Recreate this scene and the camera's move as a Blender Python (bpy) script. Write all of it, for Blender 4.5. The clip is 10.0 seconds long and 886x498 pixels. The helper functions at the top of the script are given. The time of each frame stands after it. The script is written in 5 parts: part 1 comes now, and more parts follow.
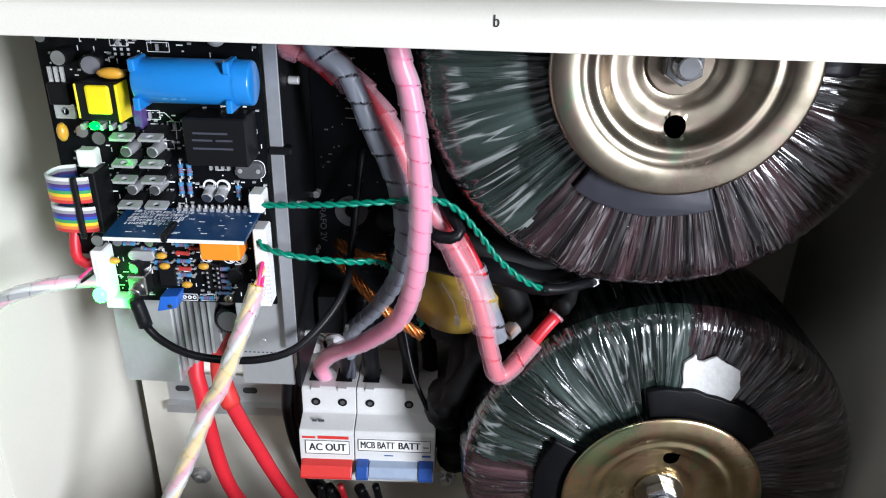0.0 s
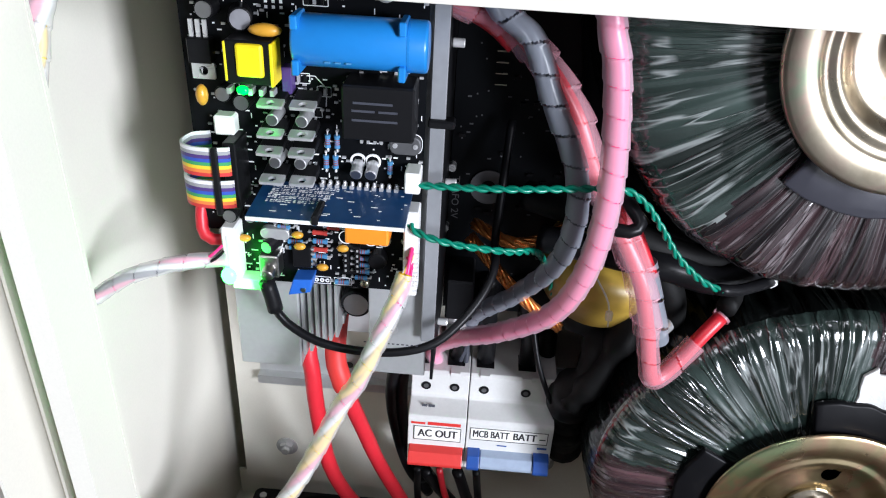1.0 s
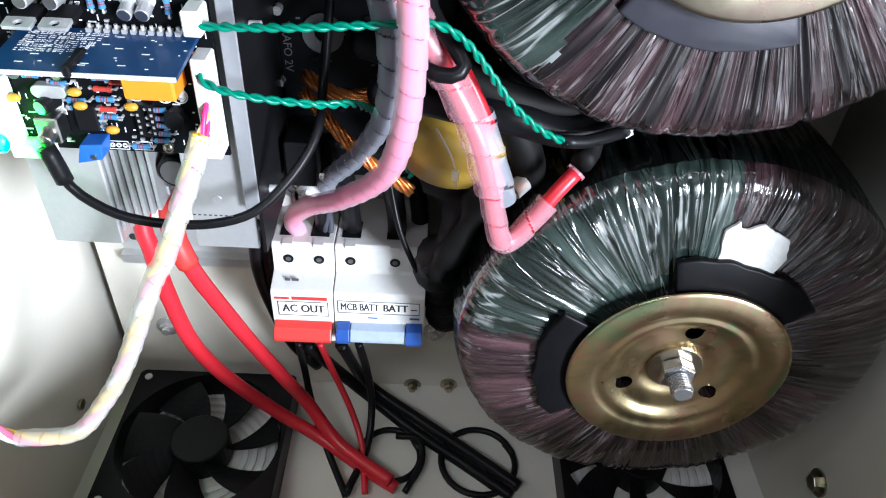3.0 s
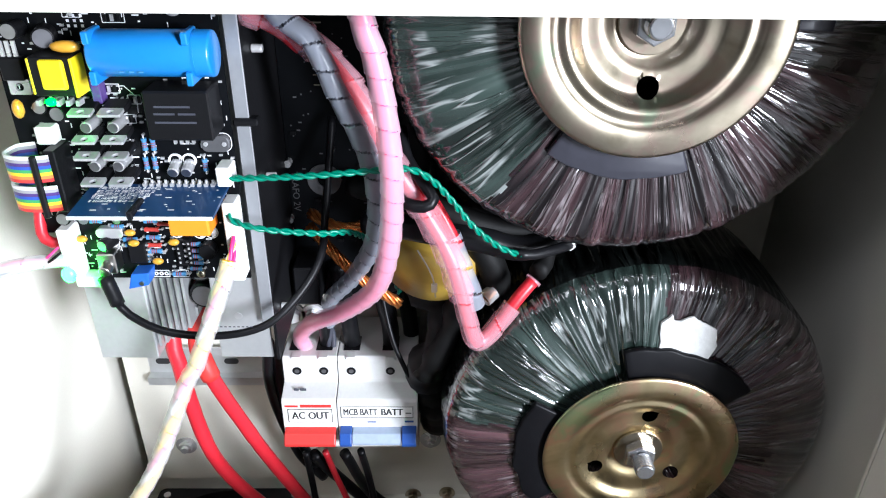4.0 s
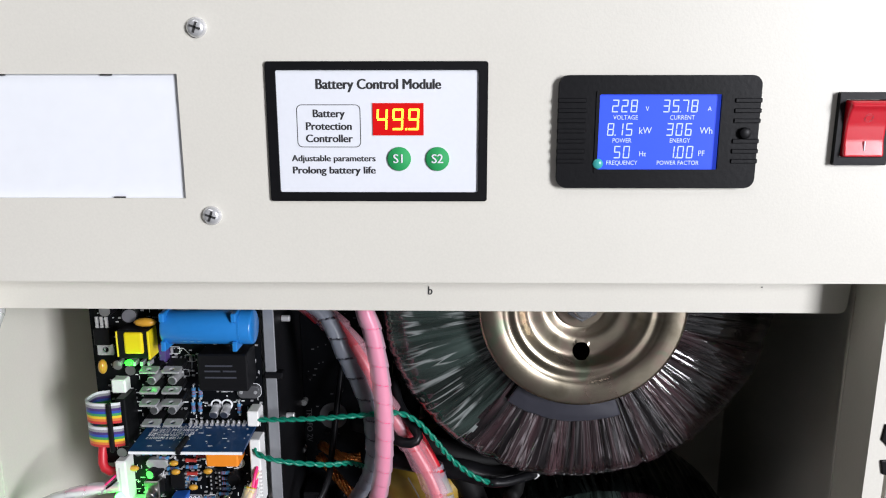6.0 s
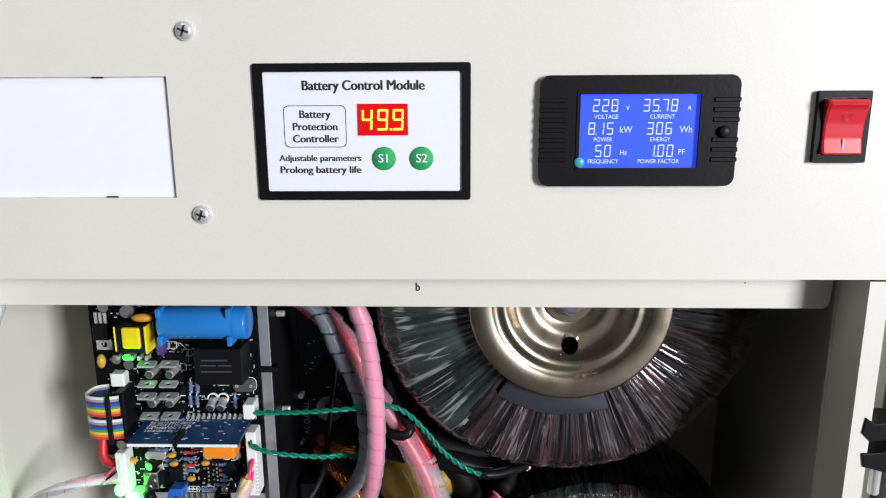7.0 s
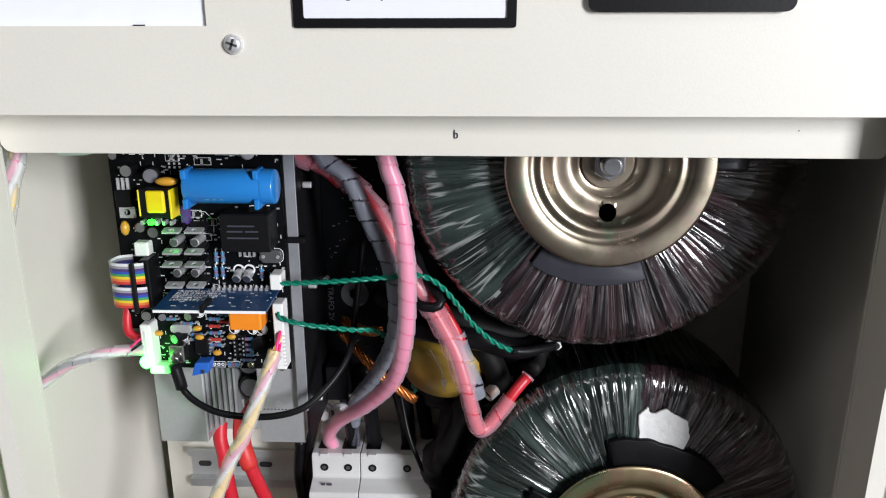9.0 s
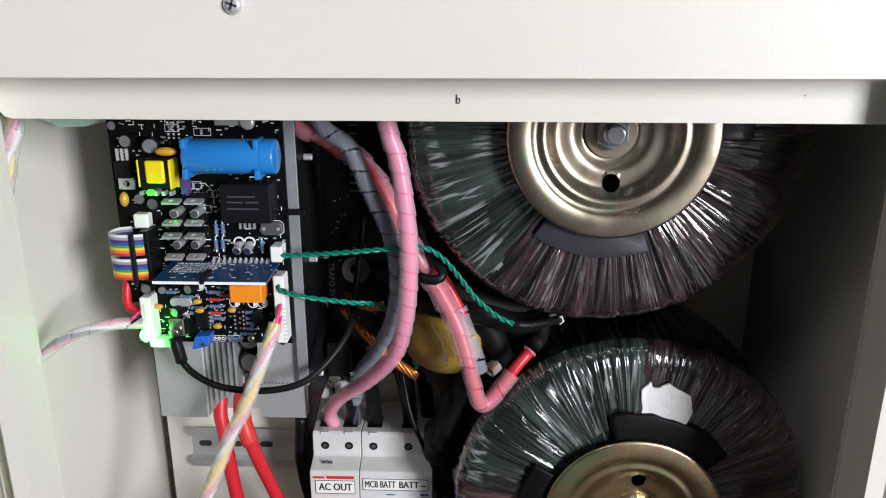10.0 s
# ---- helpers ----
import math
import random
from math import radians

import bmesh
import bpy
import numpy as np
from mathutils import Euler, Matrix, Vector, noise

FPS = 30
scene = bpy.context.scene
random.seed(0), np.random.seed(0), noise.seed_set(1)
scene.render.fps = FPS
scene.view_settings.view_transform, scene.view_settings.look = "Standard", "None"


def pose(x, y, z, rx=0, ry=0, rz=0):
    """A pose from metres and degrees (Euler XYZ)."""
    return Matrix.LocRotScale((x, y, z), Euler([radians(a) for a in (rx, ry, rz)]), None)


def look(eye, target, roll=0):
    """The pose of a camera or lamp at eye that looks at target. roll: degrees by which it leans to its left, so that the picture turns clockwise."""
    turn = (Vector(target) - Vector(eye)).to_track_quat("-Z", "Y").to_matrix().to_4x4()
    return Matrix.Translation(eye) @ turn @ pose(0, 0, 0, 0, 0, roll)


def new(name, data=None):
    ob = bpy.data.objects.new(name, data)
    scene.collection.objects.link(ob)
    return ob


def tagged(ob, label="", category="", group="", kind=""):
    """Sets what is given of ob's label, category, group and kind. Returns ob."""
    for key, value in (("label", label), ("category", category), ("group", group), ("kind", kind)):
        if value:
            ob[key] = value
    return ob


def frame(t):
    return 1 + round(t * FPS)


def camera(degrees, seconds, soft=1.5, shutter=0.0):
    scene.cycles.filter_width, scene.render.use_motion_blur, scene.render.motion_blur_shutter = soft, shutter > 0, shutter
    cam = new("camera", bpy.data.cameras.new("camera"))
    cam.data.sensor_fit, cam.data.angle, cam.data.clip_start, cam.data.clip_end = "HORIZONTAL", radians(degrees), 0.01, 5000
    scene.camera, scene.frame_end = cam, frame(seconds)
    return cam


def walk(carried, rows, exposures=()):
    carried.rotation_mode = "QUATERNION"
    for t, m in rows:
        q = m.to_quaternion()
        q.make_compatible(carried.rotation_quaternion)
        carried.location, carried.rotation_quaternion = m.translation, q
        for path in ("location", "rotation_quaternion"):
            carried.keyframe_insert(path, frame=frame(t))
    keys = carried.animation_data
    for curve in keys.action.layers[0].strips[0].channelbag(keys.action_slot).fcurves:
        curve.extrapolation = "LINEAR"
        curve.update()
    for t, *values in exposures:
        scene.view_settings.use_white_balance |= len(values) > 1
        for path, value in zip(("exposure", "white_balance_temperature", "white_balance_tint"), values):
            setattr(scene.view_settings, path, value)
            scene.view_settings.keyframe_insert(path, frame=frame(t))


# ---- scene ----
SOFT = 1.1
FRONT_RIGHT_W, CEILING_W = 184.0, 7.0
EXPOSURES = [(0.0, 0.34, 6150, 14), (1.2, 0.48, 6150, 15), (2.0, 0.85, 6050, 13), (3.4, 1.08, 5950, 12), (4.0, 0.98, 6050, 13), (4.5, 0.22, 6200, 13), (5.2, -0.18, 6450, 15), (7.2, -0.17, 6450, 16), (8.2, -0.09, 6500, 15), (10.0, -0.11, 6500, 15)]
cam = camera(62.79, 10.0, soft=SOFT)
PATH = [
    (0, (0.1402, 0.1985, 0.6583), (0.1217, 2.0059, -0.1978), 1.58),
    (0.5, (0.1133, 0.2211, 0.6538), (0.0518, 1.9641, -0.3252), 2.48),
    (1, (0.0737, 0.2401, 0.6556), (0.0018, 1.9766, -0.3340), 3.24),
    (1.5, (0.1012, 0.2370, 0.6560), (0.1132, 1.9710, -0.3406), 3.08),
    (2, (0.1325, 0.2369, 0.6538), (0.1582, 1.9370, -0.3992), 2.17),
    (2.2, (0.1351, 0.2559, 0.6488), (0.1571, 1.8724, -0.5285), 3.06),
    (3.3, (0.1336, 0.2701, 0.6333), (0.1874, 1.8106, -0.6410), 3.39),
    (3.5, (0.1432, 0.2643, 0.6382), (0.1799, 1.8358, -0.5983), 2.27),
    (4, (0.1453, 0.2048, 0.6617), (0.1703, 1.9584, -0.2998), 0.55),
    (4.5, (0.1556, 0.1663, 0.6785), (0.1304, 2.0312, -0.0436), -0.09),
    (5, (0.1593, 0.1363, 0.6911), (0.1012, 2.0583, 0.1411), -0.58),
    (5.5, (0.1597, 0.1263, 0.7134), (0.1163, 2.0734, 0.2584), 0.03),
    (5.7, (0.1607, 0.1248, 0.7168), (0.1372, 2.0761, 0.2789), 0.06),
    (6.8, (0.1757, 0.1183, 0.7183), (0.1317, 2.0721, 0.2935), -0.41),
    (7, (0.1756, 0.1175, 0.7213), (0.1242, 2.0651, 0.2694), -0.34),
    (7.5, (0.1749, 0.1198, 0.7047), (0.1055, 2.0505, 0.1876), -0.71),
    (8, (0.1676, 0.1226, 0.6844), (0.0954, 2.0363, 0.1077), -0.31),
    (8.5, (0.1620, 0.1174, 0.6753), (0.0989, 2.0324, 0.1020), 0.11),
    (9, (0.1597, 0.1169, 0.6664), (0.0940, 2.0355, 0.1058), -0.05),
    (9.5, (0.1607, 0.1189, 0.6587), (0.0914, 2.0344, 0.0876), -0.23),
    (10, (0.1591, 0.1162, 0.6524), (0.0916, 2.0313, 0.0796), -0.02),
]
walk(cam, [(t, look(eye, target, roll)) for t, eye, target, roll in PATH], EXPOSURES)

# ---- light: an area lamp added front right for the unseen main source, one ceiling lamp, sky outside the closed room ----
world = bpy.data.worlds.new("world")
scene.world = world
world.use_nodes = True
sky = world.node_tree.nodes.new("ShaderNodeTexSky")
sky.sky_type, sky.sun_disc = "NISHITA", False
sky.sun_elevation, sky.sun_rotation = radians(40), radians(120)
world.node_tree.links.new(sky.outputs[0], world.node_tree.nodes["Background"].inputs[0])
world.node_tree.nodes["Background"].inputs[1].default_value = 0.1


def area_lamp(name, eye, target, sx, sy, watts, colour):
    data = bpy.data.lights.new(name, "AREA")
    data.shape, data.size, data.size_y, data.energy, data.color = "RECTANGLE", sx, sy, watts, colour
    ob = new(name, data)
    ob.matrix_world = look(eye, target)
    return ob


# unseen source, free-standing in the room; placed by the direction of the shadows
area_lamp("front_right_light", (2.40, -2.09, 1.11), (0.1, 0.53, 0.50), 0.75, 1.20, FRONT_RIGHT_W, (0.93, 0.97, 1.0))
area_lamp("ceiling_light", (-0.45, -0.95, 2.40), (0.2, 0.45, 0.2), 1.2, 0.30, CEILING_W, (0.97, 0.98, 1.0))


# ---- materials ----
def material(name, colour, rough=0.5, metal=0.0, grain=0.0, scale=200.0, bump=0.0, coat=0.0, big=12.0, alpha=1.0, emit=0.0, spread=0.0, spec=0.5):
    """A principled surface with fine grain, larger stains and a little relief."""
    m = bpy.data.materials.new(name)
    m.use_nodes = True
    n, l = m.node_tree.nodes, m.node_tree.links
    b = n["Principled BSDF"]
    b.inputs["Base Color"].default_value = (*colour, 1)
    b.inputs["Roughness"].default_value, b.inputs["Metallic"].default_value = rough, metal
    b.inputs["Coat Weight"].default_value, b.inputs["Coat Roughness"].default_value = coat, 0.1
    b.inputs["Alpha"].default_value, b.inputs["Specular IOR Level"].default_value = alpha, spec
    if emit:
        b.inputs["Emission Color"].default_value, b.inputs["Emission Strength"].default_value = (*colour, 1), emit
    if grain or bump or spread:
        where = n.new("ShaderNodeTexCoord")
        fine, wide = n.new("ShaderNodeTexNoise"), n.new("ShaderNodeTexNoise")
        fine.inputs["Scale"].default_value, fine.inputs["Detail"].default_value = scale, 5
        wide.inputs["Scale"].default_value, wide.inputs["Detail"].default_value = big, 4
        l.new(where.outputs["Object"], fine.inputs["Vector"])
        l.new(where.outputs["Object"], wide.inputs["Vector"])
        if grain:
            add = n.new("ShaderNodeMath")
            add.operation = "ADD"
            l.new(fine.outputs["Fac"], add.inputs[0])
            l.new(wide.outputs["Fac"], add.inputs[1])
            ramp = n.new("ShaderNodeMapRange")
            ramp.inputs["From Min"].default_value, ramp.inputs["From Max"].default_value = 0.6, 1.4
            ramp.inputs["To Min"].default_value, ramp.inputs["To Max"].default_value = 1 - grain, 1 + grain
            l.new(add.outputs[0], ramp.inputs["Value"])
            mul = n.new("ShaderNodeMixRGB")
            mul.blend_type = "MULTIPLY"
            mul.inputs[0].default_value = 1
            mul.inputs[1].default_value = (*colour, 1)
            l.new(ramp.outputs[0], mul.inputs[2])
            l.new(mul.outputs[0], b.inputs["Base Color"])
            rr = n.new("ShaderNodeMapRange")
            rr.inputs["To Min"].default_value, rr.inputs["To Max"].default_value = max(rough - 0.12, 0.03), min(rough + 0.12, 1)
            l.new(wide.outputs["Fac"], rr.inputs["Value"])
            l.new(rr.outputs[0], b.inputs["Roughness"])
        if spread:
            info, hs = n.new("ShaderNodeObjectInfo"), n.new("ShaderNodeHueSaturation")
            vv = n.new("ShaderNodeMapRange")
            vv.inputs["To Min"].default_value, vv.inputs["To Max"].default_value = 1 - spread, 1 + spread
            l.new(info.outputs["Random"], vv.inputs["Value"])
            l.new(vv.outputs[0], hs.inputs["Value"])
            hs.inputs["Color"].default_value = (*colour, 1)
            l.new(hs.outputs[0], b.inputs["Base Color"])
        if bump:
            bp = n.new("ShaderNodeBump")
            bp.inputs["Strength"].default_value, bp.inputs["Distance"].default_value = bump, 0.0006
            l.new(fine.outputs["Fac"], bp.inputs["Height"])
            l.new(bp.outputs[0], b.inputs["Normal"])
    return m


def film_material(name, dark, light, glint, turns, glint_level, relief=0.0040, gloss=1.0):
    """Stretched insulating film over a winding: irregular pleats, glossy, with highlights painted along its creases."""
    m = bpy.data.materials.new(name)
    m.use_nodes = True
    n, l = m.node_tree.nodes, m.node_tree.links
    b = n["Principled BSDF"]
    uv = n.new("ShaderNodeUVMap")

    def streak(su, sv, detail, bend):
        mp, tx = n.new("ShaderNodeMapping"), n.new("ShaderNodeTexNoise")
        mp.inputs["Scale"].default_value = (su, sv, 1)
        tx.inputs["Scale"].default_value, tx.inputs["Detail"].default_value = 1.0, detail
        tx.inputs["Distortion"].default_value = bend
        l.new(uv.outputs[0], mp.inputs["Vector"])
        l.new(mp.outputs[0], tx.inputs["Vector"])
        return tx.outputs["Fac"]

    def calc(op, x, y=None):
        k = n.new("ShaderNodeMath")
        k.operation = op
        for slot, v in enumerate((x, y)):
            if v is None:
                continue
            if isinstance(v, float):
                k.inputs[slot].default_value = v
            else:
                l.new(v, k.inputs[slot])
        return k.outputs[0]

    def spread(v, lo, hi, a, c):
        k = n.new("ShaderNodeMapRange")
        k.interpolation_type = "SMOOTHSTEP"
        for key, val in (("From Min", lo), ("From Max", hi), ("To Min", a), ("To Max", c)):
            k.inputs[key].default_value = val
        l.new(v, k.inputs["Value"])
        return k.outputs[0]

    pleat, broad, patch = streak(turns, 3.0, 3.0, 0.35), streak(turns * 0.50, 2.4, 3.5, 0.5), streak(turns * 0.16, 9.0, 4.0, 0.4)
    ridge = spread(calc("ABSOLUTE", calc("SUBTRACT", pleat, 0.5)), 0.0, 0.042, 1.0, 0.0)
    line = calc("MULTIPLY", ridge, spread(patch, 0.46, 0.60, 0.0, glint_level))
    ramp = n.new("ShaderNodeValToRGB")
    ramp.color_ramp.elements[0].position, ramp.color_ramp.elements[0].color = 0.40, (*dark, 1)
    ramp.color_ramp.elements[1].position, ramp.color_ramp.elements[1].color = 0.72, (*light, 1)
    l.new(broad, ramp.inputs[0])
    # thin pale lines put the film's reflections into its base colour
    mix = n.new("ShaderNodeMixRGB")
    mix.inputs[2].default_value = (*glint, 1)
    l.new(line, mix.inputs[0])
    l.new(ramp.outputs[0], mix.inputs[1])
    l.new(mix.outputs[0], b.inputs["Base Color"])
    height = calc("ADD", calc("MULTIPLY", ridge, 0.35), calc("ADD", broad, calc("MULTIPLY", patch, 0.6)))
    bp = n.new("ShaderNodeBump")
    bp.inputs["Strength"].default_value, bp.inputs["Distance"].default_value = 1.0, relief
    l.new(height, bp.inputs["Height"])
    l.new(bp.outputs[0], b.inputs["Normal"])
    b.inputs["Roughness"].default_value = 0.16
    b.inputs["Specular IOR Level"].default_value = 0.8 * gloss
    b.inputs["Coat Weight"].default_value, b.inputs["Coat Roughness"].default_value = gloss, 0.04
    return m


def wrap_material(name, colour, clear):
    """Milky, half-clear polyethylene."""
    m = bpy.data.materials.new(name)
    m.use_nodes = True
    n, l = m.node_tree.nodes, m.node_tree.links
    b = n["Principled BSDF"]
    b.inputs["Base Color"].default_value = (*colour, 1)
    b.inputs["Roughness"].default_value = 0.28
    tr, mix = n.new("ShaderNodeBsdfTransparent"), n.new("ShaderNodeMixShader")
    mix.inputs[0].default_value = clear
    l.new(b.outputs[0], mix.inputs[1])
    l.new(tr.outputs[0], mix.inputs[2])
    l.new(mix.outputs[0], n["Material Output"].inputs["Surface"])
    return m


def gold_material(name, warm, scale, level):
    """Yellow-passivated zinc plate with a faint rainbow and rubbed patches; warm: how yellow it is."""
    m = material(name, (0.62, 0.51, 0.33), 0.29, 1.0, 0.2, 300, 0.05, big=35)
    n, l = m.node_tree.nodes, m.node_tree.links
    tx, cr, where = n.new("ShaderNodeTexNoise"), n.new("ShaderNodeValToRGB"), n.new("ShaderNodeTexCoord")
    tx.inputs["Scale"].default_value, tx.inputs["Detail"].default_value, tx.inputs["Distortion"].default_value = scale, 6, 0.6
    tones = ((0.25, (0.17, 0.15, 0.10)), (0.38, (0.46, 0.38, 0.24)), (0.48, (0.60, 0.50, 0.33)), (0.56, (0.60, 0.42, 0.30)), (0.65, (0.40, 0.48, 0.29)), (0.78, (0.55, 0.45, 0.30)))
    for pos, col in tones:
        grey = sum(col) / 3
        e = cr.color_ramp.elements.new(pos)
        e.color = (*(level * (grey + (c - grey) * warm) for c in col), 1)
    cr.color_ramp.elements.remove(cr.color_ramp.elements[0])
    cr.color_ramp.elements.remove(cr.color_ramp.elements[len(cr.color_ramp.elements) - 1])
    l.new(where.outputs["Object"], tx.inputs["Vector"])
    l.new(tx.outputs["Fac"], cr.inputs[0])
    l.new(cr.outputs[0], n["Principled BSDF"].inputs["Base Color"])
    return m


CREAM = material("cream_powder_coat", (0.70, 0.675, 0.60), 0.42, 0, 0.04, 900, 0.06, big=9)
WHITE = material("white_plastic", (0.80, 0.80, 0.78), 0.4, 0, 0.04, 300, 0.05)
FACE = material("white_label_film", (0.78, 0.80, 0.84), 0.35, 0, 0.02, 500, 0.03)
SHEET = material("white_sheet", (0.85, 0.87, 0.90), 0.5, 0, 0.02, 150, 0.03)
BREAKER = material("light_grey_plastic", (0.60, 0.60, 0.59), 0.42, 0, 0.05, 500, 0.08)
BLACK = material("black_plastic", (0.007, 0.007, 0.008), 0.42, 0, 0.15, 500, 0.12, spec=0.14)
RUBBER = material("black_cable_jacket", (0.006, 0.006, 0.007), 0.36, 0, 0.2, 250, 0.05, spec=0.18)
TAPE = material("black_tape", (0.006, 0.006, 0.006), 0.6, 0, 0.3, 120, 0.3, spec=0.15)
FAINT = material("faint_grey_print", (0.09, 0.09, 0.095), 0.6)
INK = material("black_ink", (0.02, 0.02, 0.022), 0.6)
BOARD = material("black_solder_mask", (0.0035, 0.004, 0.005), 0.35, 0, 0.2, 120, 0.05, spec=0.12)
SILK = material("white_silkscreen", (0.80, 0.81, 0.82), 0.6)
BLUEBOARD = material("blue_solder_mask", (0.008, 0.045, 0.135), 0.3, 0, 0.2, 200, 0.05)
BLUE = material("blue_sleeve", (0.015, 0.20, 0.56), 0.3, 0, 0.05, 200, 0.03, coat=0.3)
POTBLUE = material("blue_trimmer", (0.02, 0.12, 0.5), 0.4, 0, 0.1, 300, 0.04)
YELLOW = material("yellow_tape", (0.80, 0.62, 0.01), 0.35, 0, 0.06, 200, 0.05)
AMBER = material("ochre_ceramic", (0.60, 0.30, 0.03), 0.35, 0, 0.1, 200, 0.05)
ORANGE = material("orange_relay_case", (0.90, 0.27, 0.02), 0.35, 0, 0.05, 200, 0.04)
CHIP = material("black_epoxy", (0.006, 0.006, 0.007), 0.45, 0, 0.15, 400, 0.1, spec=0.18)
TIN = material("tinned_metal", (0.66, 0.66, 0.67), 0.30, 0.6, 0.12, 300, 0.06)
STEEL = material("zinc_steel", (0.70, 0.70, 0.70), 0.26, 0.5, 0.12, 260, 0.08)
ALU = material("aluminium", (0.60, 0.61, 0.62), 0.45, 0.7, 0.06, 300, 0.06)
GREYSTEEL = material("grey_plated_bracket", (0.33, 0.34, 0.36), 0.42, 0.5, 0.1, 200, 0.06)
GREYDARK = material("dark_grey_can", (0.10, 0.10, 0.105), 0.4, 0.3, 0.15, 300, 0.06)
CANTOP = material("electrolytic_can_top", (0.42, 0.42, 0.45), 0.35, 1.0, 0.1, 300, 0.05)
RESIST = material("blue_resistor", (0.06, 0.22, 0.42), 0.4, 0, 0.1, 500, 0.0)
BANDR = material("dark_red_band", (0.30, 0.03, 0.02), 0.5)
DIODE = material("red_glass_diode", (0.45, 0.05, 0.04), 0.2)
GOLD = gold_material("passivated_zinc", 0.70, 34, 0.82)
GOLDY = gold_material("yellow_passivated_zinc", 1.20, 26, 1.05)
COPPER = material("enamelled_copper", (0.62, 0.22, 0.06), 0.28, 0.85, 0.15, 200, 0.05)
YCOIL = material("yellow_varnished_tape", (0.34, 0.22, 0.035), 0.42, 0, 0.3, 60, 0.2, big=30)
RED = material("red_silicone", (0.55, 0.018, 0.03), 0.38, 0, 0.08, 200, 0.03)
PINKW = material("red_wire", (0.85, 0.035, 0.20), 0.4, 0, 0.08, 200, 0.03)
GREYW = material("dark_grey_wire", (0.05, 0.053, 0.068), 0.4, 0, 0.1, 200, 0.03)
YELW = material("yellow_wire", (0.85, 0.56, 0.03), 0.4, 0, 0.05, 200, 0.03)
PINKLW = material("pink_wire", (0.75, 0.18, 0.32), 0.4, 0, 0.05, 200, 0.03)
WHITEW = material("white_wire", (0.72, 0.72, 0.70), 0.4, 0, 0.05, 200, 0.03)
GREENW = material("green_wire", (0.0, 0.19, 0.12), 0.32, 0, 0.08, 200, 0.03)
WRAP = wrap_material("milky_spiral_wrap", (0.88, 0.62, 0.74), 0.58)
WRAPG = wrap_material("smoky_spiral_wrap", (0.42, 0.45, 0.52), 0.58)
WRAPR = wrap_material("clear_pink_wrap", (0.88, 0.46, 0.54), 0.68)
WRAPC = wrap_material("clear_spiral_wrap", (0.76, 0.76, 0.76), 0.62)
FILMB = film_material("brown_film", (0.005, 0.003, 0.004), (0.095, 0.050, 0.057), (0.80, 0.72, 0.74), 130.0, 0.20, 0.0024)
FILMG = film_material("green_film", (0.008, 0.013, 0.011), (0.050, 0.074, 0.065), (0.75, 0.80, 0.78), 66.0, 0.30, 0.0017)
# dark copy of the film, carries the shade on the outer sides of the rings
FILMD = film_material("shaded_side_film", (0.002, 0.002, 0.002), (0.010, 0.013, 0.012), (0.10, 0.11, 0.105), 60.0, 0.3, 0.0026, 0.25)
PAD = material("dark_moulded_pad", (0.035, 0.035, 0.045), 0.16, 0, 0.15, 150, 0.05, coat=0.6)
PADK = material("black_moulded_pad", (0.004, 0.004, 0.005), 0.45, 0, 0.2, 150, 0.1, spec=0.15)
SLOT = material("shadowed_steel_slot", (0.10, 0.10, 0.10), 0.4, 0.6)
NUT = material("bright_zinc_nut", (0.52, 0.53, 0.55), 0.22, 0.9, 0.15, 300, 0.06)
JACK = material("nickel_jack", (0.42, 0.41, 0.39), 0.3, 1.0, 0.1, 300, 0.05)
REDP = material("red_translucent_plastic", (0.62, 0.012, 0.025), 0.22, 0, 0.05, 200, 0.02, coat=0.3)
REDLBL = material("red_label", (0.60, 0.035, 0.03), 0.45, 0, 0.06, 300, 0.03)
BLUEH = material("blue_handle", (0.02, 0.07, 0.28), 0.35, 0, 0.08, 300, 0.03)
CLEARP = material("clear_handle_bridge", (0.30, 0.36, 0.46), 0.12, 0, 0.08, 300, 0.03)
GREENB = material("green_button", (0.01, 0.33, 0.09), 0.65, 0, 0.04, 300, 0.03)
LCD = material("blue_backlight", (0.035, 0.085, 0.80), 0.25, emit=0.6)
LCDW = material("lit_white_segments", (0.52, 0.62, 1.0), 0.4, emit=0.45)
REDSCREEN = material("red_display_window", (0.55, 0.006, 0.006), 0.25, emit=0.35)
DIGIT = material("lit_yellow_segments", (1.0, 0.78, 0.06), 0.4, emit=1.3)
GLED = material("lit_green_led", (0.025, 1.0, 0.06), 0.3, emit=22.0)
GLEDS = material("lit_small_green_led", (0.0, 1.0, 0.015), 0.3, emit=7.0)
TEAL = material("teal_corner_dot", (0.05, 0.40, 0.38), 0.3)
# room surfaces kept this dark so that little light bounces into the cabinet
WALLPAINT = material("low_bounce_wall", (0.09, 0.09, 0.09), 0.7, 0, 0.03, 60, 0.1, big=2)
CONCRETE = material("low_bounce_floor", (0.09, 0.09, 0.09), 0.6, 0, 0.1, 40, 0.1, big=3)
PAPER = material("white_tape_patch", (0.78, 0.78, 0.76), 0.6, 0, 0.10, 240, 1.0, big=60)
RAINBOW = [material("ribbon_" + nm, c, 0.4) for nm, c in (("white", (0.7, 0.7, 0.72)), ("grey", (0.3, 0.3, 0.32)), ("violet", (0.07, 0.035, 0.17)), ("blue", (0.03, 0.08, 0.4)), ("green", (0.05, 0.3, 0.1)), ("yellow", (0.75, 0.55, 0.03)), ("orange", (0.75, 0.2, 0.05)), ("red", (0.55, 0.04, 0.04)))]


# ---- builders ----
SHIFT = [Vector((0, 0, 0))]  # where the group that is being built sits, against the places written in it


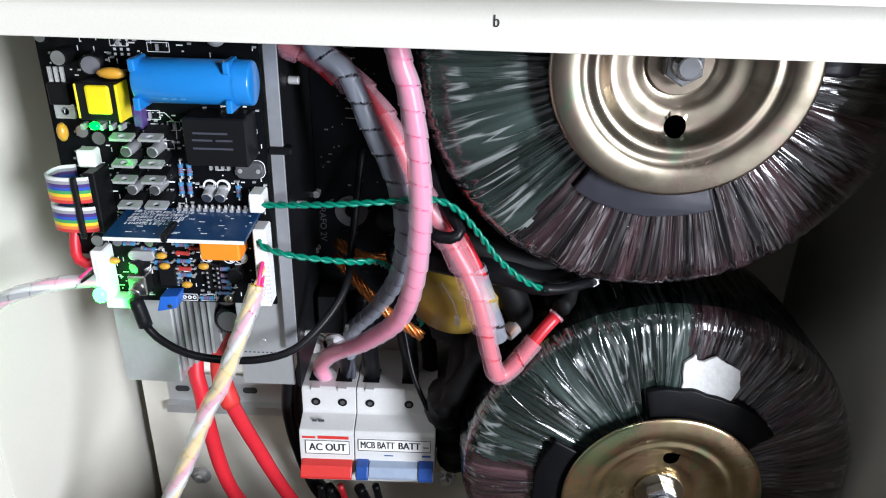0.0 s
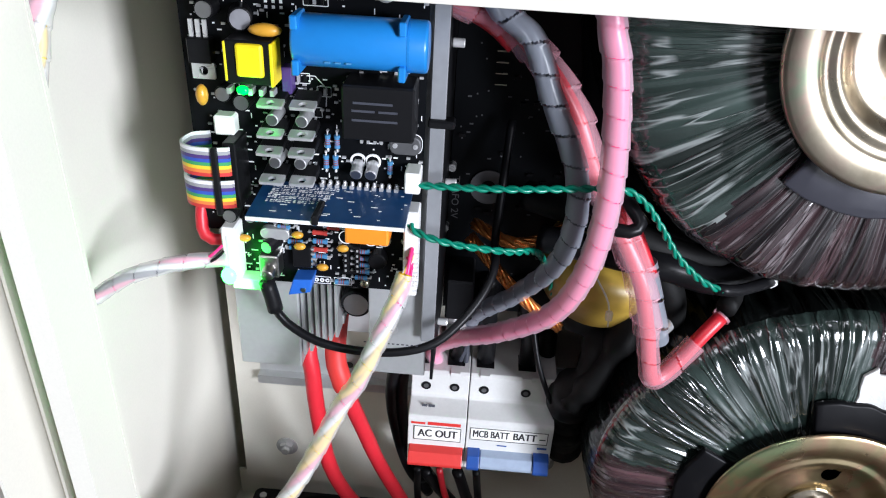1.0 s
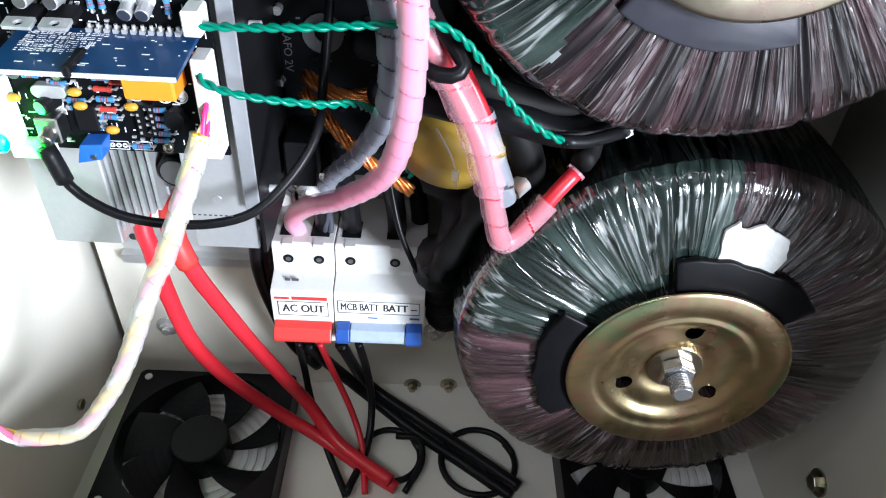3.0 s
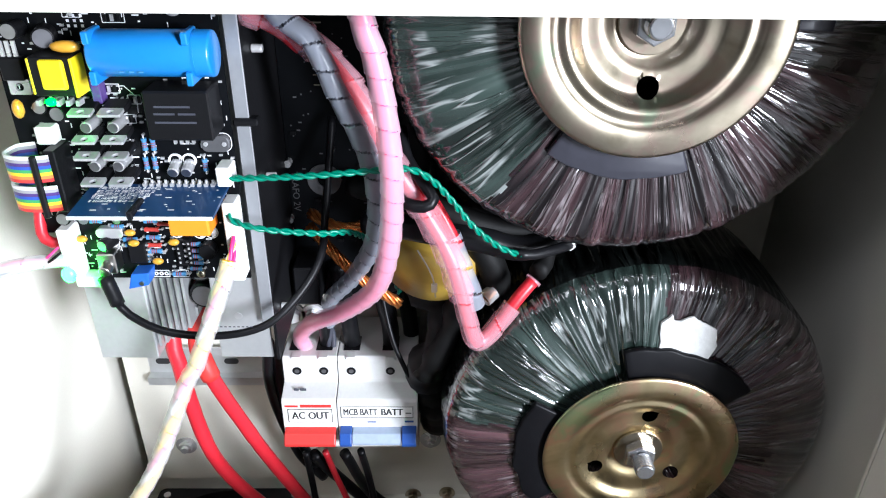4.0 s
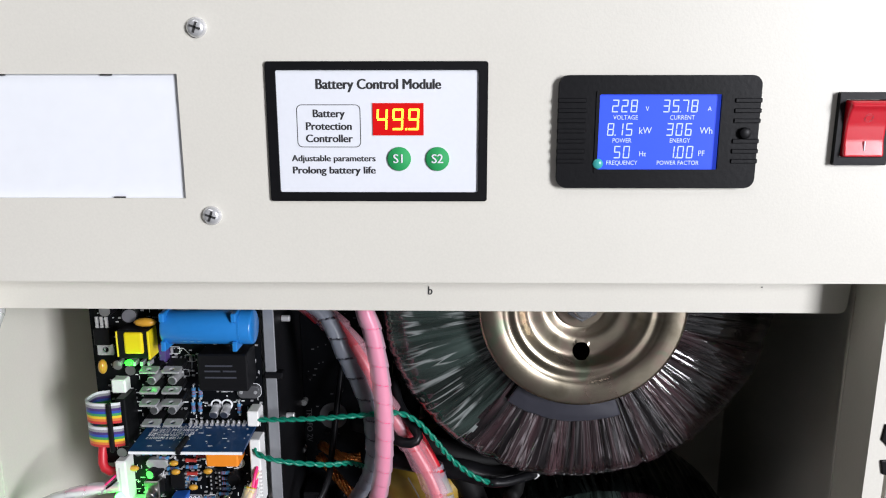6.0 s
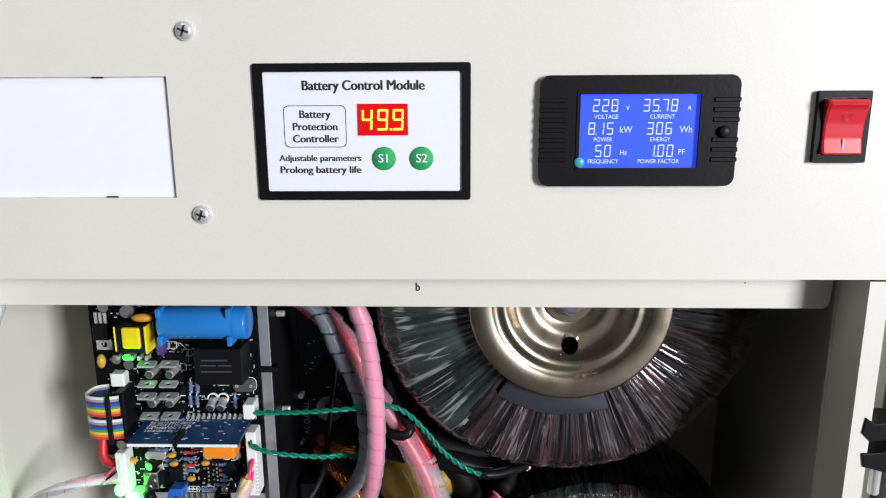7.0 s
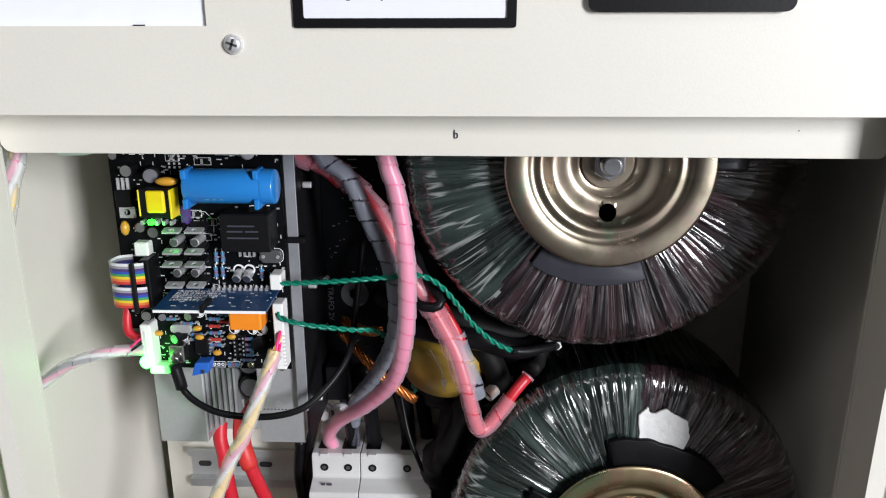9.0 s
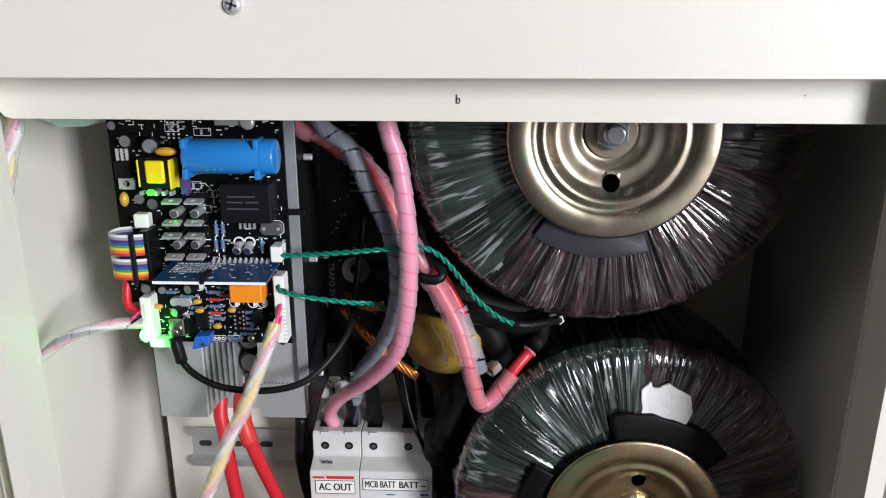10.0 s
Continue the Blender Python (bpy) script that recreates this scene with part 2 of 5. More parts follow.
def thing(name, x, y, z, label, category, group="", kind=""):
    """An empty at its base; its parts are built in world places."""
    ob = new(name)
    ob.location = Vector((x, y, z)) + SHIFT[0]
    ob.empty_display_size = 0.01
    return tagged(ob, label, category, group, kind)


def part(name, bm, mat, parent=None, label="", smooth=False):
    """Links a bmesh, given in world places, as one mesh object under a thing or a part."""
    mesh = bpy.data.meshes.new(name)
    bm.normal_update()
    bm.to_mesh(mesh)
    bm.free()
    for m in mat if isinstance(mat, (list, tuple)) else [mat]:
        mesh.materials.append(m)
    if smooth:
        mesh.shade_smooth()
    ob = new(name, mesh)
    if parent:
        ob.parent = parent
        if parent.parent is None:
            ob.matrix_parent_inverse = Matrix.Translation(SHIFT[0] - parent.location)
    return tagged(ob, label)


def box(x0, x1, y0, y1, z0, z1, bevel=0.0, bm=None, seg=1):
    own = bm is None
    b = bmesh.new()
    bmesh.ops.create_cube(b, size=1)
    for v in b.verts:
        v.co = Vector(((x0 + x1) / 2 + v.co.x * (x1 - x0), (y0 + y1) / 2 + v.co.y * (y1 - y0), (z0 + z1) / 2 + v.co.z * (z1 - z0)))
    if bevel:
        bmesh.ops.bevel(b, geom=b.edges[:], offset=bevel, segments=seg, affect="EDGES", profile=0.5)
    if own:
        return b
    join(bm, b)
    return bm


def join(bm, other):
    mesh = bpy.data.meshes.new("scrap")
    other.to_mesh(mesh)
    other.free()
    bm.from_mesh(mesh)
    bpy.data.meshes.remove(mesh)
    return bm


def cyl(a, b, r, segs=16, r2=None, bevel=0.0, bm=None):
    """A closed cylinder or cone from a to b."""
    a, b = Vector(a), Vector(b)
    k = bmesh.new()
    bmesh.ops.create_cone(k, cap_ends=True, segments=segs, radius1=r, radius2=r if r2 is None else r2, depth=(b - a).length)
    if bevel:
        bmesh.ops.bevel(k, geom=[e for e in k.edges if len(e.link_faces) == 2 and any(len(f.verts) > 4 for f in e.link_faces)], offset=bevel, segments=2, affect="EDGES", profile=0.5)
    k.transform(Matrix.Translation((a + b) / 2) @ (b - a).to_track_quat("Z", "Y").to_matrix().to_4x4())
    if bm is None:
        return k
    return join(bm, k)


def prism(pts, axis, lo, hi, bevel=0.0):
    """A polygon drawn in the plane across an axis ('x': y,z; 'y': x,z), drawn out from lo to hi."""
    b = bmesh.new()
    put = (lambda u, v, w: (w, u, v)) if axis == "x" else (lambda u, v, w: (u, w, v)) if axis == "y" else (lambda u, v, w: (u, v, w))
    one = [b.verts.new(put(u, v, lo)) for u, v in pts]
    two = [b.verts.new(put(u, v, hi)) for u, v in pts]
    b.faces.new(one)
    b.faces.new(two[::-1])
    for i in range(len(pts)):
        b.faces.new((one[i - 1], one[i], two[i], two[i - 1]))
    bmesh.ops.recalc_face_normals(b, faces=b.faces[:])
    if bevel:
        bmesh.ops.bevel(b, geom=b.edges[:], offset=bevel, segments=2, affect="EDGES", profile=0.5)
    return b


def rounded(x0, x1, z0, z1, r, n=5):
    """The outline of a rounded rectangle."""
    out = []
    for cx, cz, a in ((x1 - r, z0 + r, -90), (x1 - r, z1 - r, 0), (x0 + r, z1 - r, 90), (x0 + r, z0 + r, 180)):
        out += [(cx + r * math.cos(radians(a + 90 * i / n)), cz + r * math.sin(radians(a + 90 * i / n))) for i in range(n + 1)]
    return out


def plate_with_hole(outer, inner, y0, y1):
    """A flat plate between two outlines of equally many points."""
    b = bmesh.new()
    rings = [[b.verts.new((u, y, v)) for u, v in pts] for pts, y in ((outer, y0), (inner, y0), (inner, y1), (outer, y1))]
    n = len(outer)
    for k in range(4):
        for i in range(n):
            b.faces.new((rings[k][i - 1], rings[k][i], rings[(k + 1) % 4][i], rings[(k + 1) % 4][i - 1]))
    bmesh.ops.recalc_face_normals(b, faces=b.faces[:])
    return b


def lathe(profile, cx, cz, segs=48):
    """Turns (radius, y) pairs round the line through cx, cz that runs along y."""
    b = bmesh.new()
    rows = [[b.verts.new((cx + r * math.cos(2 * math.pi * i / segs), y, cz + r * math.sin(2 * math.pi * i / segs))) for i in range(segs)] for r, y in profile]
    for one, two in zip(rows, rows[1:]):
        for i in range(segs):
            b.faces.new((one[i - 1], one[i], two[i], two[i - 1]))
    bmesh.ops.recalc_face_normals(b, faces=b.faces[:])
    return b


def spline(pts, step):
    """A smooth line through the points, cut into steps of about that length."""
    p = [Vector(q) for q in pts]
    p = [2 * p[0] - p[1], *p, 2 * p[-1] - p[-2]]
    out = []
    for a, b, c, d in zip(p, p[1:], p[2:], p[3:]):
        n = max(2, int((c - b).length / step))
        for i in range(n):
            t = i / n
            out.append(0.5 * (2 * b + (c - a) * t + (2 * a - 5 * b + 4 * c - d) * t * t + (3 * b - a - 3 * c + d) * t ** 3))
    return out + [p[-2]]


def frames(line):
    """Each point of a line with two directions across it, carried along without twist."""
    out, side = [], None
    for i, q in enumerate(line):
        way = (line[min(i + 1, len(line) - 1)] - line[max(i - 1, 0)]).normalized()
        if side is None:
            side = way.orthogonal().normalized()
        side = (side - way * side.dot(way)).normalized()
        out.append((q, side, way.cross(side)))
    return out


def tube(pts, r, segs=10, step=0.004, spin=None, pitch=0.0, lift=0.0, wobble=0.0, cap=True, gap=0.045):
    """A cable along a smooth line; spin (radius, phase, pitch) winds it round that line; pitch and lift give it the steps of a spiral wrap."""
    b = bmesh.new()
    line = spline(pts, step)
    rows, along, run, last = [], [], 0.0, None
    fr = frames(line)
    if spin:
        far, phase, turn = spin
        moved = []
        for q, u, v in fr:
            run += (q - last).length if last else 0
            last = q
            a = phase + 2 * math.pi * run / turn
            moved.append(q + far * (math.cos(a) * u + math.sin(a) * v))
        fr = frames(moved)
        run, last = 0.0, None
    for q, u, v in fr:
        run += (q - last).length if last else 0
        last = q
        along.append(run)
        row = []
        for i in range(segs):
            a = 2 * math.pi * i / segs
            k = r
            if pitch:
                k = r * (1 + lift * ((run / pitch + i / segs) % 1.0))
            if wobble:
                k *= 1 + wobble * noise.noise(q * 90)
            row.append(b.verts.new(q + k * (math.cos(a) * u + math.sin(a) * v)))
        rows.append(row)
    for j, (one, two) in enumerate(zip(rows, rows[1:])):
        for i in range(segs):
            if not (pitch and (along[j] / pitch + i / segs) % 1.0 > 1 - gap):
                b.faces.new((one[i - 1], one[i], two[i], two[i - 1]))
    if cap:
        b.faces.new(rows[0])
        b.faces.new(rows[-1])
    bmesh.ops.recalc_face_normals(b, faces=b.faces[:])
    return b


def lettering(name, text, size, x, y, z, mat, parent, align="CENTER", turn=0.0, squeeze=1.0, bold=0.0):
    """Words on an upright surface that faces the front; z is their middle."""
    c = bpy.data.curves.new(name, "FONT")
    c.body, c.size, c.align_x, c.align_y, c.extrude = text, size, align, "CENTER", 0.00004
    c.resolution_u = 3
    ob = bpy.data.objects.new("scrap", c)
    mesh = bpy.data.meshes.new_from_object(ob)
    bpy.data.objects.remove(ob)
    b = bmesh.new()
    b.from_mesh(mesh)
    if bold:
        for dx in (-bold, bold):
            k = bmesh.new()
            k.from_mesh(mesh)
            k.transform(Matrix.Translation((dx, 0, 0.00002 if dx > 0 else -0.00002)))
            join(b, k)
    bpy.data.meshes.remove(mesh)
    b.transform(Matrix.Translation((x, y, z)) @ Euler((radians(90), radians(turn), 0)).to_matrix().to_4x4() @ Matrix.Diagonal((squeeze, 1, 1, 1)))
    return part(name, b, mat, parent)


SEGMENTS = {"0": "abcdef", "1": "bc", "2": "abged", "3": "abgcd", "4": "fgbc", "5": "afgcd", "6": "afgedc", "7": "abc", "8": "abcdefg", "9": "abcdfg"}


def digits(text, x, y, z, w, h, gap, thick, slant=0.0):
    """Seven-segment numbers as raised bars, one mesh a figure; x, z: the lower left corner."""
    made, b = [], bmesh.new()
    t, s = thick, thick * 0.35
    places = {"a": (s, w - s, h - t, h), "g": (s, w - s, h / 2 - t / 2, h / 2 + t / 2), "d": (s, w - s, 0, t),
              "f": (0, t, h / 2 + s, h - s), "b": (w - t, w, h / 2 + s, h - s), "e": (0, t, s, h / 2 - s), "c": (w - t, w, s, h / 2 - s)}
    for ch in text:
        if ch == ".":
            box(x - gap * 0.55, x - gap * 0.55 + t, y, y + 0.0002, z, z + t, bm=made[-1])
            continue
        for k in SEGMENTS.get(ch, ""):
            u0, u1, v0, v1 = places[k]
            box(x + u0, x + u1, y, y + 0.0002, z + v0, z + v1, bm=b)
        x += w + gap
        made.append(b)
        b = bmesh.new()
    for k in made:
        for v in k.verts:
            v.co.x += slant * (v.co.z - z)
    return made

# ---- the room: unseen shell that closes the place, coloured dark to cut bounced light ----
RX0, RX1, RY0, RY1, RZ1 = -1.8, 3.0, -2.4, 1.1, 2.5
tagged(part("floor", box(RX0, RX1, RY0, RY1, -0.1, 0.0), CONCRETE), "smooth dark grey floor of the closed room, unseen", "floor", kind="structure")
tagged(part("ceiling", box(RX0, RX1, RY0, RY1, RZ1, RZ1 + 0.1), WALLPAINT), "plain dark grey ceiling above the cabinet, unseen", "ceiling", kind="structure")
tagged(part("wall_north", box(RX0, RX1, RY1, RY1 + 0.1, 0, RZ1), WALLPAINT), "plain dark grey wall behind the cabinet, unseen", "wall", kind="structure")
tagged(part("wall_south", box(RX0, RX1, RY0 - 0.1, RY0, 0, RZ1), WALLPAINT), "plain dark grey wall facing the cabinet, unseen", "wall", kind="structure")
tagged(part("wall_west", box(RX0 - 0.1, RX0, RY0, RY1, 0, RZ1), WALLPAINT), "plain dark grey side wall of the room, unseen", "wall", kind="structure")
tagged(part("wall_east", box(RX1, RX1 + 0.1, RY0, RY1, 0, RZ1), WALLPAINT), "plain dark grey wall on the main lamp side, unseen", "wall", kind="structure")

# ---- the cabinet ----
WL, WR, WB, FZ = -0.104, 0.389, 0.652, 0.167
cab = thing("inverter_cabinet", 0.143, 0.55, 0.0, "open cream powder-coated steel inverter cabinet full of wiring", "cabinet")
part("side_wall", box(WL - 0.0015, WL, 0.466, 0.70, 0.0, 0.93), CREAM, cab)
part("side_wall", box(WR, WR + 0.0015, 0.466, 0.70, 0.0, 0.93), CREAM, cab)
part("back_wall", box(WL, WR, 0.690, 0.6915, 0.0, 0.93), CREAM, cab)
part("top_cover", box(WL, WR, 0.4375, 0.6895, 0.9285, 0.93), CREAM, cab)
part("floor_pan", box(WL, WR, 0.4645, 0.6895, FZ - 0.0015, FZ), CREAM, cab)
mount = part("mounting_plate", prism(rounded(WL + 0.012, WR - 0.012, 0.1950, 0.80, 0.004), "y", WB, WB + 0.002), CREAM, cab, "cream steel mounting plate")
part("mounting_lip", box(WL + 0.003, WR - 0.003, 0.659, 0.6605, FZ + 0.0005, 0.1945), CREAM, cab)


def jamb(sign, x):
    """A folded door jamb: narrow front edge, return into the cabinet, outer channel."""
    pts = [(0, 0.437), (0, 0.463), (-0.0015, 0.463), (-0.0015, 0.4385), (-0.0075, 0.4385), (-0.0075, 0.466), (-0.030, 0.466), (-0.030, 0.4645), (-0.009, 0.4645), (-0.009, 0.437)]
    b = prism([(x + sign * u, v) for u, v in pts], "z", 0.02, 0.632)
    part("door_jamb", b, CREAM, cab)
    part("jamb_web", box(min(x + sign * -0.030, x + sign * -0.0016), max(x + sign * -0.030, x + sign * -0.0016), 0.4662, 0.4675, 0.02, 0.632), CREAM, cab)
    part("jamb_lip", box(min(x, x + sign * -0.004), max(x, x + sign * -0.004), 0.4635, 0.4655, 0.02, 0.632), CREAM, cab)
    outer = x + sign * -0.0415
    part("outer_flange", box(min(outer, outer + sign * -0.0015), max(outer, outer + sign * -0.0015), 0.440, 0.70, 0.0, 0.632), CREAM, cab)


jamb(1, -0.0690)
jamb(-1, 0.3595)

# unseen lower front, added to shade the floor pan; height tuned for that
part("shade_sill", box(WL, WR, 0.4400, 0.4415, 0.02, 0.322, 0.0005), CREAM, cab)

# front panel with its window opening, folded back at the foot
WX0, WX1, WZ0, WZ1 = -0.062, 0.0485, 0.671, 0.7238
fascia = bmesh.new()
PX0, PX1, PZ0, PZ1 = -0.128, 0.418, 0.6334, 0.93
outer = [(PX0, PZ0), (PX1, PZ0), (PX1, PZ1), (PX0, PZ1)]
inner = [(WX0, WZ0), (WX1, WZ0), (WX1, WZ1), (WX0, WZ1)]
join(fascia, plate_with_hole(outer, inner, 0.4353, 0.4368))
panel = part("front_panel", fascia, CREAM, cab)
part("panel_fold", box(PX0, PX1, 0.4370, 0.4620, PZ0, PZ0 + 0.0015, 0.0004), CREAM, panel)
lip = [(-0.0672, 0.6355), (-0.0672, 0.6165), (-0.0647, 0.6135), (-0.061, 0.6124), (0.3525, 0.6112), (0.3545, 0.6120), (0.3556, 0.6142), (0.3572, 0.6355)]
lintel = part("lintel", prism(lip, "y", 0.4622, 0.4640, 0.0003), CREAM, cab)
lettering("pen_mark", "b", 0.0060, 0.1540, 0.4619, 0.6220, INK, lintel, squeeze=0.8, bold=0.0001)
part("pen_speck", box(0.3135, 0.3139, 0.4619, 0.4621, 0.6240, 0.6247), INK, lintel)


def pan_screw(name, x, z, parent, r=0.0042, y=0.4353):
    b = lathe([(r, y), (r, y - 0.0008), (r * 0.8, y - 0.0022), (r * 0.45, y - 0.0027), (0.0001, y - 0.0028)], x, z, 20)
    s = part(name, b, STEEL, parent, "zinc-plated cross-head screw", True)
    # cross recess as flat bars on the head, its shade put into their colour
    for turn in (20, 110):
        k = box(-r * 0.55, r * 0.55, y - 0.0030, y - 0.0027, -r * 0.11, r * 0.11)
        k.transform(Matrix.Translation((x, 0, z)) @ Euler((0, radians(turn), 0)).to_matrix().to_4x4())
        part("slot", k, SLOT, s)
    return s


pan_screw("screw", 0.0584, 0.7425, panel)
pan_screw("screw", 0.0595, 0.6635, panel)
tagged(part("display_blank", prism(rounded(WX0 - 0.008, WX1 + 0.006, WZ0 - 0.007, WZ1 + 0.006, 0.002), "y", 0.4376, 0.4395, 0.0003), SHEET), "blank white translucent sheet behind the panel opening", "panel insert")
for nx, nz in ((0.0155, WZ1), (0.0165, WZ0), (-0.030, WZ1)):
    part("cut_burr", box(nx, nx + 0.005, 0.4362, 0.4369, nz - 0.0006, nz + 0.0006), INK, panel, "dark burr left by the cut")


def hex_bolt(name, x, y, z, parent, r=0.0055, mat=None):
    """A hexagon head on a washer, facing the front."""
    m = mat or STEEL
    s = part(name, cyl((x, y, z), (x, y - 0.0045, z), r, 6, bevel=0.0004), m, parent, "zinc-plated hexagon bolt")
    part("washer", cyl((x, y - 0.0001, z), (x, y - 0.0013, z), r * 1.55, 24, bevel=0.0003), m, s)
    part("thread_end", cyl((x, y - 0.0044, z), (x, y - 0.0075, z), r * 0.55, 14, bevel=0.0004), m, s)
    return s


hex_bolt("bolt", -0.0570, 0.6520, 0.2327, mount)
hex_bolt("bolt", 0.1429, 0.6520, 0.2388, mount)
hex_bolt("bolt", 0.1277, 0.6585, 0.1684, cab, 0.0045, GOLD)
hex_bolt("bolt", 0.1573, 0.6585, 0.1705, cab, 0.0045, GOLD)
s = part("rivet_nut", cyl((WR - 0.001, 0.532, 0.240), (WR - 0.006, 0.532, 0.240), 0.0055, 6, bevel=0.0005), GOLD, cab)
part("washer", cyl((WR - 0.0002, 0.532, 0.240), (WR - 0.0015, 0.532, 0.240), 0.009, 20), GOLD, s)
part("rivet_nut", cyl((WL + 0.001, 0.59, 0.215), (WL + 0.003, 0.59, 0.215), 0.004, 6), GOLD, cab)

# DIN rail under the breakers; all that sits on the mounting plate is shifted with it
BACK = Vector((-0.0007, -0.0087, -0.0108))
SHIFT[0] = BACK
rail = thing("din_rail", -0.03, 0.655, 0.330, "slotted zinc-plated steel DIN rail on the mounting plate", "rail")
prof = [(0.6535, 0.3115), (0.6535, 0.3185), (0.6605, 0.3185), (0.6605, 0.3400), (0.6535, 0.3400), (0.6535, 0.3470), (0.6545, 0.3470), (0.6545, 0.3410), (0.6615, 0.3410), (0.6615, 0.3175), (0.6545, 0.3175), (0.6545, 0.3115)]
part("rail_profile", prism(prof, "x", -0.072, 0.150), ALU, rail)
for i in range(3):
    part("slot", prism(rounded(-0.066 + i * 0.026, -0.055 + i * 0.026, 0.3268, 0.3318, 0.0024), "y", 0.6600, 0.6604), INK, rail)
base = thing("rail_standoff", -0.03, 0.65, 0.39, "clear grey mounting strip behind the heatsink", "bracket")
part("strip", box(-0.064, 0.040, 0.640, 0.661, 0.374, 0.398, 0.001), ALU, base)
part("hole", cyl((-0.055, 0.6399, 0.386), (-0.055, 0.6396, 0.386), 0.004, 14), INK, base)

SHIFT[0] = Vector((0, 0, 0))

# things outside the jambs: the latch clip on the right, the neighbouring cabinet side on the left
clip = thing("latch_clip", 0.372, 0.452, 0.545, "black plastic latch clip on the cream door jamb", "latch")
part("clip_body", prism([(0.3655, 0.566), (0.3645, 0.558), (0.3690, 0.5535), (0.3860, 0.5560), (0.3900, 0.563), (0.380, 0.5640), (0.3700, 0.5628)], "y", 0.436, 0.452, 0.0005), BLACK, clip)
part("clip_jaw", prism([(0.3655, 0.5475), (0.3670, 0.5405), (0.3760, 0.5380), (0.3900, 0.5380), (0.3900, 0.5520), (0.3740, 0.5480)], "y", 0.436, 0.452, 0.0005), BLACK, clip)
part("clip_pin", cyl((0.3780, 0.444, 0.538), (0.3780, 0.444, 0.522), 0.0026, 14, bevel=0.0006), STEEL, clip)
side = thing("side_cabinet", -0.26, 0.60, 0.0, "cream steel side cabinet standing beside the inverter", "cabinet")
part("door_panel", box(-0.40, -0.128, 0.585, 0.60, 0.335, 0.90, 0.002), CREAM, side)
part("base_panel", box(-0.40, -0.128, 0.50, 0.62, 0.0, 0.300, 0.002), CREAM, side)
out_cable = thing("outside_cable", -0.20, 0.56, 0.31, "red cable lying outside the cabinet", "cable")
part("jacket", tube([(-0.36, 0.55, 0.306), (-0.25, 0.545, 0.3055), (-0.17, 0.56, 0.306), (-0.13, 0.575, 0.308)], 0.005), RED, out_cable, smooth=True)

# ---- front panel instruments ----
SHIFT[0] = Vector((0, 0.0014, 0))
mod = thing("battery_module", 0.133, 0.4353, 0.6702, "battery control module with black bezel and white face", "control module")
o = rounded(0.0860, 0.1795, 0.6701, 0.7289, 0.0012)
i = rounded(0.0903, 0.1756, 0.6740, 0.7253, 0.0008)
part("bezel", plate_with_hole(o, i, 0.4327, 0.4352), BLACK, mod)
face = part("face", box(0.0902, 0.1757, 0.4336, 0.4351, 0.6739, 0.7254), FACE, mod, "white printed face film")
FY = 0.43352
for text, size, x, z, al, sq, bo in (("Battery Control Module", 0.0060, 0.1333, 0.7194, "CENTER", 0.90, 0.00028), ("Battery", 0.0047, 0.1120, 0.7073, "CENTER", 0.98, 0.00018), ("Protection", 0.0047, 0.1120, 0.7020, "CENTER", 0.98, 0.00018), ("Controller", 0.0047, 0.1120, 0.6968, "CENTER", 0.98, 0.00018),
                                      ("Adjustable parameters", 0.0038, 0.0957, 0.6884, "LEFT", 1.04, 0.00014), ("Prolong battery life", 0.0044, 0.0957, 0.6833, "LEFT", 1.05, 0.00018)):
    lettering("lettering", text, size, x, FY, z, INK, face, al, squeeze=sq, bold=bo)
part("label_frame", plate_with_hole(rounded(0.0984, 0.1256, 0.6932, 0.7112, 0.0022), rounded(0.0987, 0.1253, 0.6935, 0.7109, 0.0020), FY, FY + 0.0002), INK, face)
screen = part("display", box(0.1308, 0.1524, 0.4331, 0.4336, 0.6983, 0.7118), REDSCREEN, mod, "lit red numeric display window")
for b in digits("49.9", 0.1322, 0.4328, 0.7005, 0.0047, 0.0090, 0.0020, 0.0009, 0.05):
    part("digit", b, DIGIT, screen, "glowing yellow digit")
for x, t in ((0.1418, "S1"), (0.1582, "S2")):
    k = part("button", lathe([(0.0051, 0.4336), (0.0051, 0.4330), (0.0047, 0.4326), (0.0001, 0.4325)], x, 0.6883, 28), GREENB, mod, "round green button", True)
    lettering("lettering", t, 0.0054, x, 0.4321, 0.6883, FACE, k, bold=0.0001)

SHIFT[0] = Vector((0, 0.0018, 0))
meter = thing("panel_meter", 0.2515, 0.4353, 0.6760, "black panel power meter with lit blue LCD", "power meter")
o = rounded(0.2090, 0.2928, 0.6762, 0.7232, 0.0042)
i = rounded(0.2256, 0.2768, 0.6836, 0.7160, 0.0006)
body = part("bezel", plate_with_hole(o, i, 0.4303, 0.4352), BLACK, meter)
part("sloped_frame", plate_with_hole(rounded(0.2245, 0.2779, 0.6826, 0.7168, 0.0008), rounded(0.2259, 0.2765, 0.6842, 0.7154, 0.0006), 0.4299, 0.4304), BLACK, meter)
for k in range(7):
    z = 0.6868 + k * 0.0042
    for x0, x1 in ((0.2086, 0.2205), (0.2820, 0.2932)):
        if not (x0 > 0.25 and k == 3):
            part("rib", box(x0, x1, 0.4297, 0.4318, z, z + 0.0019, 0.0003), BLACK, body)
lcd = part("lcd", box(0.2257, 0.2767, 0.4318, 0.4340, 0.6838, 0.7158), LCD, meter, "lit blue LCD with white figures")
LY = 0.4316
